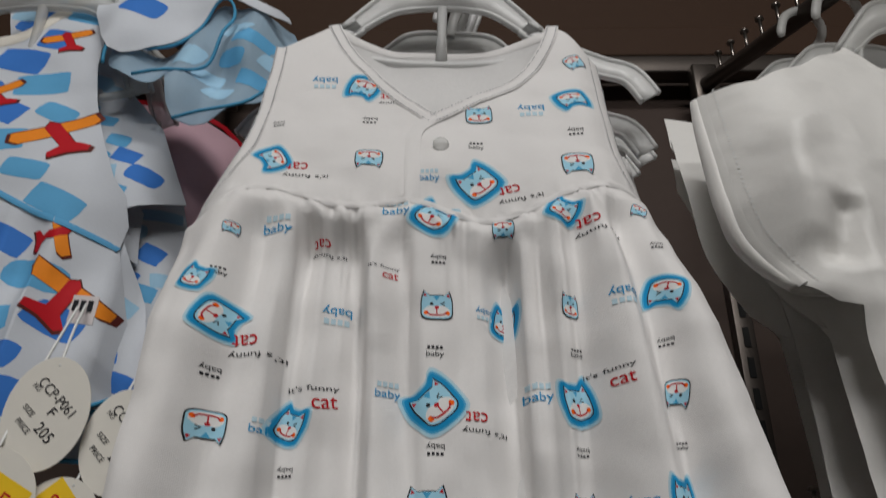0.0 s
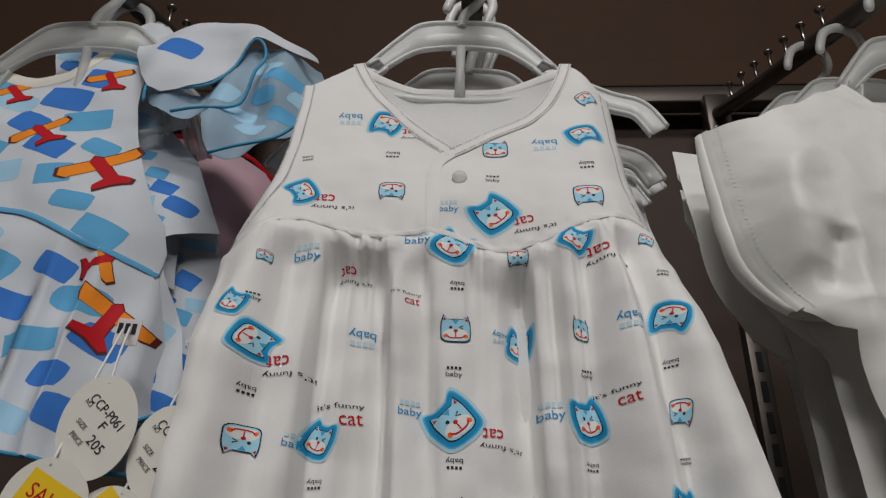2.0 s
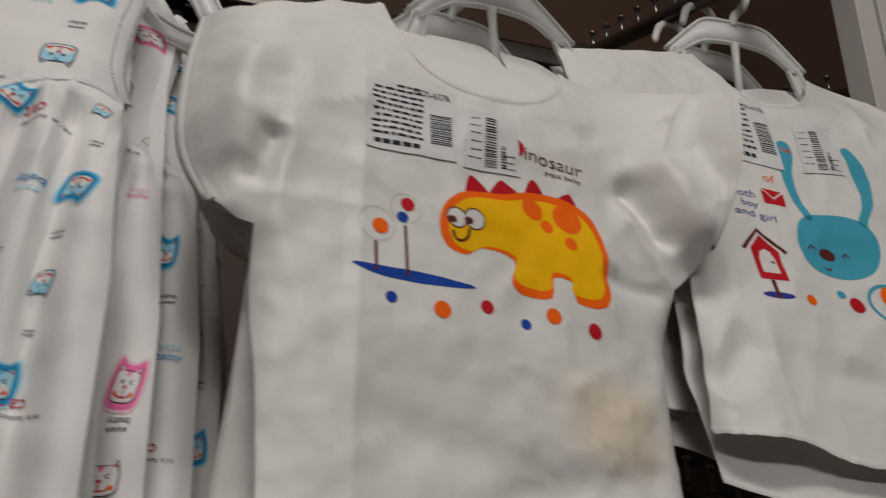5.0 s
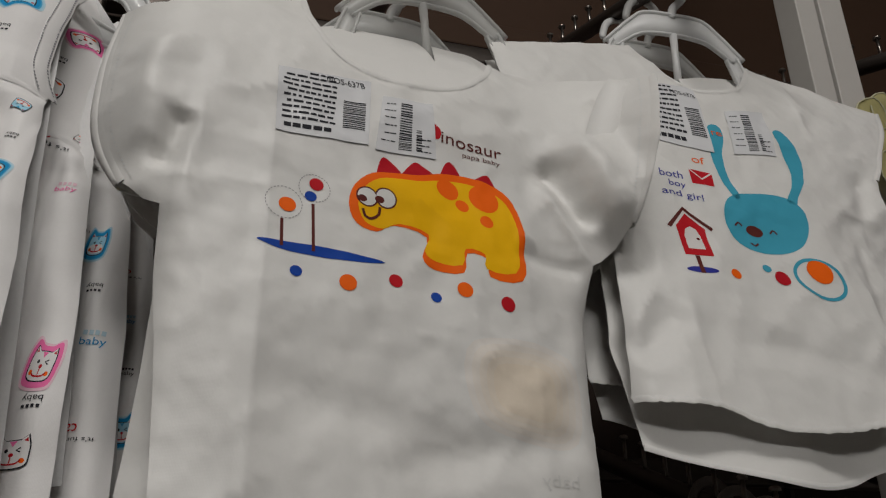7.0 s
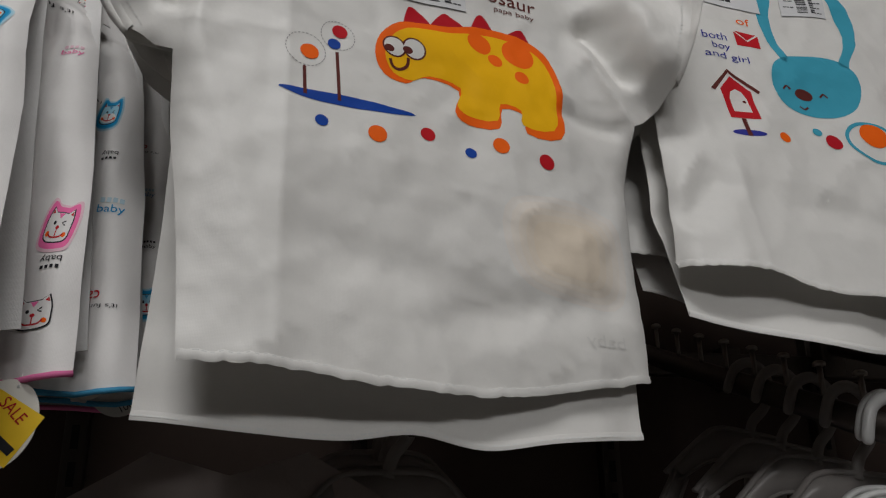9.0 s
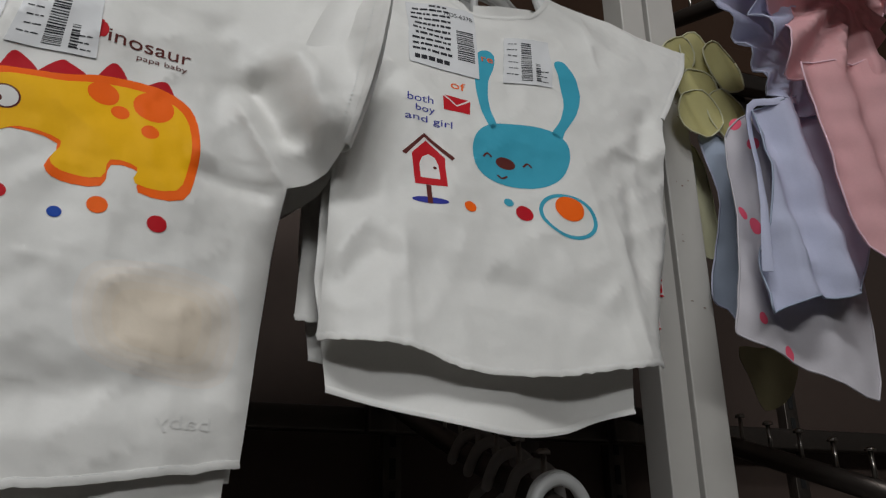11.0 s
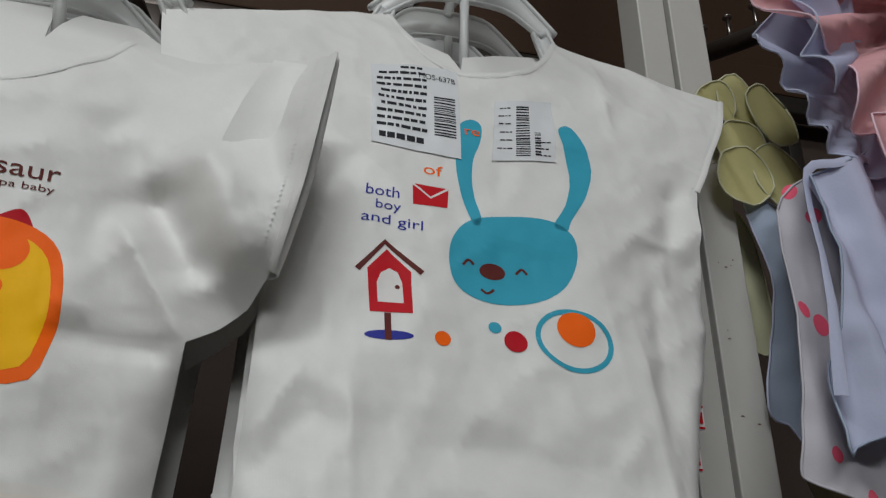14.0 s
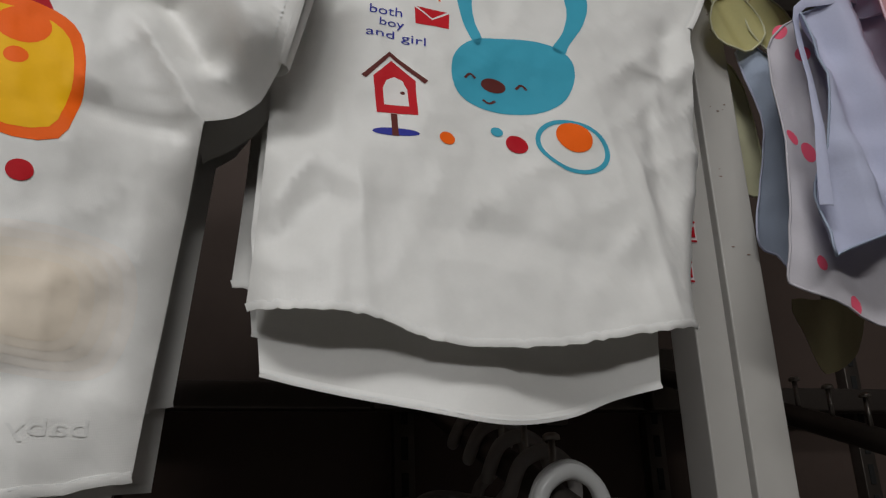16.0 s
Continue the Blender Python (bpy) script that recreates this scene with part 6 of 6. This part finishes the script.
swing_tag(-0.1735, 0.346, 1.5335, 0.038, 0.051, 6, "cream oval price tag hanging from the blue dress", tag_lines, string_to=(-0.187, 0.392, 1.602))
swing_tag(-0.1415, 0.352, 1.522, 0.034, 0.047, 8, "cream oval price tag hanging from the second blue dress", tag_lines, string_to=(-0.160, 0.43, 1.598))
swing_tag(-0.189, 0.341, 1.495, 0.042, 0.046, 0, "cream oval tag with a yellow sale square", sale_lines, string_to=(-0.19, 0.39, 1.60))
swing_tag(-0.163, 0.350, 1.487, 0.036, 0.040, 20, "cream oval tag with a yellow sale square", sale_lines, string_to=(-0.158, 0.43, 1.598))
oval = [("100%", 0.006, -0.012, 0.011, 0.0035, -25, INK), (None, 0.0, 0.0, 0.012, 0.0028, 60, INK), (None, -0.006, 0.006, 0.010, 0.0024, 60, INK)]
swing_tag(0.163, 0.462, 1.455, 0.030, 0.052, -6, "cream oval tag hanging under the pink dress", [("562A", 0.004, 0.004, 0.014, 0.0048, 70, NAVY)], string_to=(0.158, 0.465, 1.51))
swing_tag(0.178, 0.478, 1.440, 0.032, 0.036, -6, "round white fabric tag with a blue rim", oval, string_to=(0.172, 0.48, 1.49))
swing_tag(0.1415, 0.395, 1.409, 0.031, 0.042, 20, "cream oval tag with a yellow sale square", [(None, 0, 0, 0.028, 0.026, 12, SALE_YELLOW), ("SALE", 0.003, 0.008, 0.013, 0.0055, 25, DEEP_RED), ("69", -0.005, -0.003, 0.009, 0.0085, 22, INK), (None, 0.006, -0.007, 0.010, 0.004, 22, INK)], string_to=(0.15, 0.42, 1.47))
for k, (lx, ly, lz, r) in enumerate(((-0.189, 0.394, 1.600, 5), (-0.158, 0.428, 1.603, -25))):
    t = thing("woven_label", "small white woven label with dark marks on the blue dress", "label", at=(lx, ly, lz))
    M = Matrix.Translation((lx, ly, lz)) @ Matrix.Rotation(radians(r), 4, "Y")
    bm = bmesh.new()
    box(bm, -0.007, 0.007, 0, 0.0007, -0.008, 0.008, 0.0002)
    bmesh.ops.transform(bm, matrix=M, verts=bm.verts)
    part("ribbon", bm, WOVEN_LABEL, t, smooth=False)
    for dx in (-0.0045, -0.0005, 0.0035):
        bm = bmesh.new()
        box(bm, dx - 0.0013, dx + 0.0013, -0.0006, -0.0002, -0.001, 0.005)
        bmesh.ops.transform(bm, matrix=M, verts=bm.verts)
        part("printed_bar", bm, INK, t, smooth=False)


# ---- frilled dresses in the next bay ----
def wavy(y0, amp, fx, fz, seed, lean=0.2, zref=1.75):
    return lambda x, z: y0 + lean * (z - zref) + amp * math.sin(x * fx + z * fz + seed) + 0.6 * amp * rough_noise(x, z, 45, seed)


def cloth_piece(t, name, outline, fn, material, label="", c=0.007, edge=None, smooth_edge=True):
    o = smooth_line(outline, 4, True) if smooth_edge else outline
    fn = laid(fn, c)
    part(name, drape([(o, 0, 0)], fn, c), material, t, label, thick=0.0007)
    if edge:
        bm = bmesh.new()
        loop = o + o[:1]
        tube(bm, [(x, fn(x, z) - 0.0004, z) for x, z in loop], 0.0009, 5)
        part("rolled_edge", bm, edge, t)


def radial(cx, cz, y0, amp, n, reach, seed=0.0):
    """A gathered frill: ripples that fan out of the gather at cx, cz."""
    def fn(x, z):
        r, a = math.hypot(x - cx, z - cz), math.atan2(z - cz, x - cx)
        a = a if a > -0.6 else a + 2 * math.pi
        return y0 + amp * math.sin(n * a + seed + 0.8 * rough_noise(x, z, 25, seed)) * ramp01(r / reach) + 0.003 * rough_noise(x, z, 40, seed)
    return fn


def ruffle(t, name, cx, cz, y0, a0, a1, reach, waves, amp, material, edge, seed, label=""):
    """A fan of gathered cloth with a rippled, rolled outer edge."""
    rng = random.Random(seed)
    m, rings = waves * 12, 7
    ph = [rng.uniform(-0.5, 0.5) for _ in range(waves + 2)]
    big = [rng.uniform(0.82, 1.12) for _ in range(waves + 2)]
    bm = bmesh.new()
    grid = []
    for j in range(rings + 1):
        f = j / rings
        row = []
        for i in range(m + 1):
            u = i / m * waves
            k, v = int(u), u - int(u)
            mixed = ph[k] + (ph[k + 1] - ph[k]) * ramp01(v)
            size = big[k] + (big[k + 1] - big[k]) * ramp01(v)
            w = math.sin(2 * math.pi * u + mixed)
            a = radians(a0 + (a1 - a0) * i / m) + 0.06 * f * math.cos(2 * math.pi * u + mixed)
            r = reach * size * (0.12 + 0.88 * f) * (1 + 0.05 * f * w)
            row.append(bm.verts.new((cx + r * math.cos(a), y0 + amp * w * f ** 1.3 - 0.008 * f * f, cz + r * math.sin(a))))
        grid.append(row)
    for a, b in zip(grid, grid[1:]):
        for i in range(m):
            bm.faces.new((a[i], a[i + 1], b[i + 1], b[i]))
    rim = [tuple(v.co) for v in grid[-1]]
    bmesh.ops.recalc_face_normals(bm, faces=bm.faces[:])
    ob = part(name, bm, material, t, label, thick=0.0005)
    bm = bmesh.new()
    tube(bm, rim, 0.0009, 5)
    part("rolled_edge", bm, edge, ob)


def next_bay():
    t = thing("pink_frilled_dress", "pink organza baby dress with frilled sleeves", "dress", "frilled dresses", (0.98, 0.41, 1.6))
    cloth_piece(t, "frill", FRILL_PINK, radial(1.01, 1.90, 0.43, 0.012, 14, 0.09, 1.0), SHEER_PINK, "gathered pink frill", edge=PALE_PINK)
    ruffle(t, "frill", 1.005, 1.945, 0.40, 175, 300, 0.092, 4, 0.011, SHEER_PINK, PALE_PINK, 3, "gathered pink frill")
    ruffle(t, "frill", 1.000, 1.955, 0.385, 165, 290, 0.060, 3, 0.008, SHEER_PINK, PALE_PINK, 4, "upper layer of the pink frill")
    cloth_piece(t, "skirt", PINK_SKIRT, wavy(0.42, 0.006, 120, 0, 2.0, 0.1), SHEER_PINK, edge=PALE_PINK)
    t = thing("lilac_frilled_dress", "pale lilac baby dress with a sheer frilled sleeve", "dress", "frilled dresses", (0.95, 0.44, 1.55))
    cloth_piece(t, "frill", FRILL_LILAC, radial(0.95, 1.83, 0.455, 0.010, 12, 0.07, 3.0), SHEER_LILAC, "sheer lilac frill", edge=LILAC_CLOTH)
    ruffle(t, "frill", 0.944, 1.862, 0.435, 95, 225, 0.064, 3, 0.009, SHEER_LILAC, LILAC_CLOTH, 8, "gathered lilac frill")
    cloth_piece(t, "skirt", LILAC_SKIRT, wavy(0.44, 0.009, 130, 9, 0.5, 0.12, 1.65), LILAC_CLOTH, "gathered lilac skirt", edge=PALE_BLUE_CLOTH)
    ribbon("armhole_binding", smooth_line([LILAC_SKIRT[2], LILAC_SKIRT[1], LILAC_SKIRT[0], LILAC_SKIRT[8]], 5), 0.007, wavy(0.44, 0.006, 95, 6, 0.5, 0.12, 1.65), LILAC_CLOTH, t)
    t = thing("dotted_dress", "white baby dress with hot pink dots", "dress", "frilled dresses", (0.9, 0.465, 1.52))
    fd = laid(wavy(0.465, 0.004, 85, 10, 4.0, 0.1, 1.65), 0.007)
    cloth_piece(t, "skirt", DOTTED_SKIRT, fd, PALE_WHITE_CLOTH, edge=PALE_WHITE_CLOTH)
    for x, z, r, w, s in PINK_DOTS + PINK_DOTS_LOW:
        add_print("printed_dot", [(turned(disc(0, 0, 1.0, 1.25, 14), x, z, w, r), 0, 0)], fd, 0.007, [HOT_PINK], t)
    t = thing("yellow_frilled_dress", "pale yellow baby dress with a frilled organza sleeve", "dress", "frilled dresses", (0.86, 0.5, 1.65))
    for k, (px, pz, w, h, r) in enumerate(((0.868, 1.848, 0.038, 0.064, 24), (0.896, 1.856, 0.042, 0.066, -8), (0.922, 1.850, 0.040, 0.060, -30), (0.888, 1.818, 0.044, 0.046, 14), (0.880, 1.786, 0.050, 0.052, 40), (0.915, 1.790, 0.050, 0.058, -20))):
        fp = lambda x, z, px=px, pz=pz, k=k: 0.524 - 0.0025 * k + 5 * ((x - px) ** 2 + 0.4 * (z - pz) ** 2) * (1 if k % 2 else -1) + 0.0025 * math.sin(190 * (x - px) + 90 * (z - pz) + 2 * k)
        cloth_piece(t, "frill", turned(disc(0, 0, w, h, 18), px, pz, 1, r), fp, SHEER_YELLOW, "curled lobe of the sheer yellow frill", 0.005, YELLOW_CLOTH, False)
    cloth_piece(t, "skirt", YELLOW_SKIRT, wavy(0.55, 0.004, 90, 10, 1.0, 0.0), YELLOW_CLOTH, edge=YELLOW_CLOTH)
    t = thing("pale_blue_dress", "pale blue cotton baby dress with a ruffled hem", "dress", "frilled dresses", (0.86, 0.52, 1.6))
    cloth_piece(t, "skirt", BLUE_SKIRT, wavy(0.52, 0.005, 110, 10, 1.0, 0.0), PALE_BLUE_CLOTH, edge=LILAC_CLOTH)
    t = thing("olive_dress", "olive baby dress hem hanging behind the dotted one", "dress", "frilled dresses", (0.9, 0.56, 1.5))
    cloth_piece(t, "skirt", OLIVE_SKIRT, wavy(0.56, 0.004, 110, 10, 1.0, 0.0), OLIVE_CLOTH)


next_bay()


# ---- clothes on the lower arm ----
# Cream cotton whose colour is darkened to carry the shade it hangs in.
SHADED_CLOTH = mat("shaded_cream_cotton", (0.34, 0.29, 0.27), 0.9, grain=400, bump=0.2)


def low_shirt(x, y, z, w, material, label, trims=False):
    t = thing("baby_shirt", label, "baby shirt", "lower shirts", (x, y, z - 0.3))
    fn = wavy(y, 0.004, 60, 10, x * 9, 0.05, z)
    o = [(x - w * 0.25, z), (x, z - 0.015), (x + w * 0.25, z), (x + w * 0.5, z - 0.03), (x + w * 0.62, z - 0.10), (x + w * 0.45, z - 0.11), (x + w * 0.45, z - 0.32), (x - w * 0.45, z - 0.32), (x - w * 0.45, z - 0.11), (x - w * 0.62, z - 0.10), (x - w * 0.5, z - 0.03)]
    part("front_panel", drape([(o, 0, 0)], fn, 0.012), material, t, thick=0.001)
    if trims:
        for dx in (-0.0165, 0.0165):
            bm = bmesh.new()
            for k in range(40):
                zz = z - 0.03 - k * 0.0042
                xx = x + dx
                tube(bm, [(xx - 0.002, fn(xx, zz) - 0.0012, zz), (xx + 0.002, fn(xx, zz) - 0.0012, zz - 0.0015)], 0.0006, 4)
            part("ladder_trim", bm, BROWN, t, "brown ladder stitched trim", kind="stuff")


low_shirt(0.241, 0.55, 1.408, 0.20, SHADED_CLOTH, "cream baby shirt with ladder trims on the lower arm", True)
low_shirt(0.35, 0.60, 1.33, 0.24, PALE_PINK, "pale pink baby shirt on the lower arm")
low_shirt(0.68, 0.52, 1.315, 0.24, PALE_WHITE_CLOTH, "pale baby shirt on the lower arm")
low_shirt(0.68, 0.60, 1.345, 0.24, PALE_BLUE_CLOTH, "pale blue baby shirt on the lower arm")
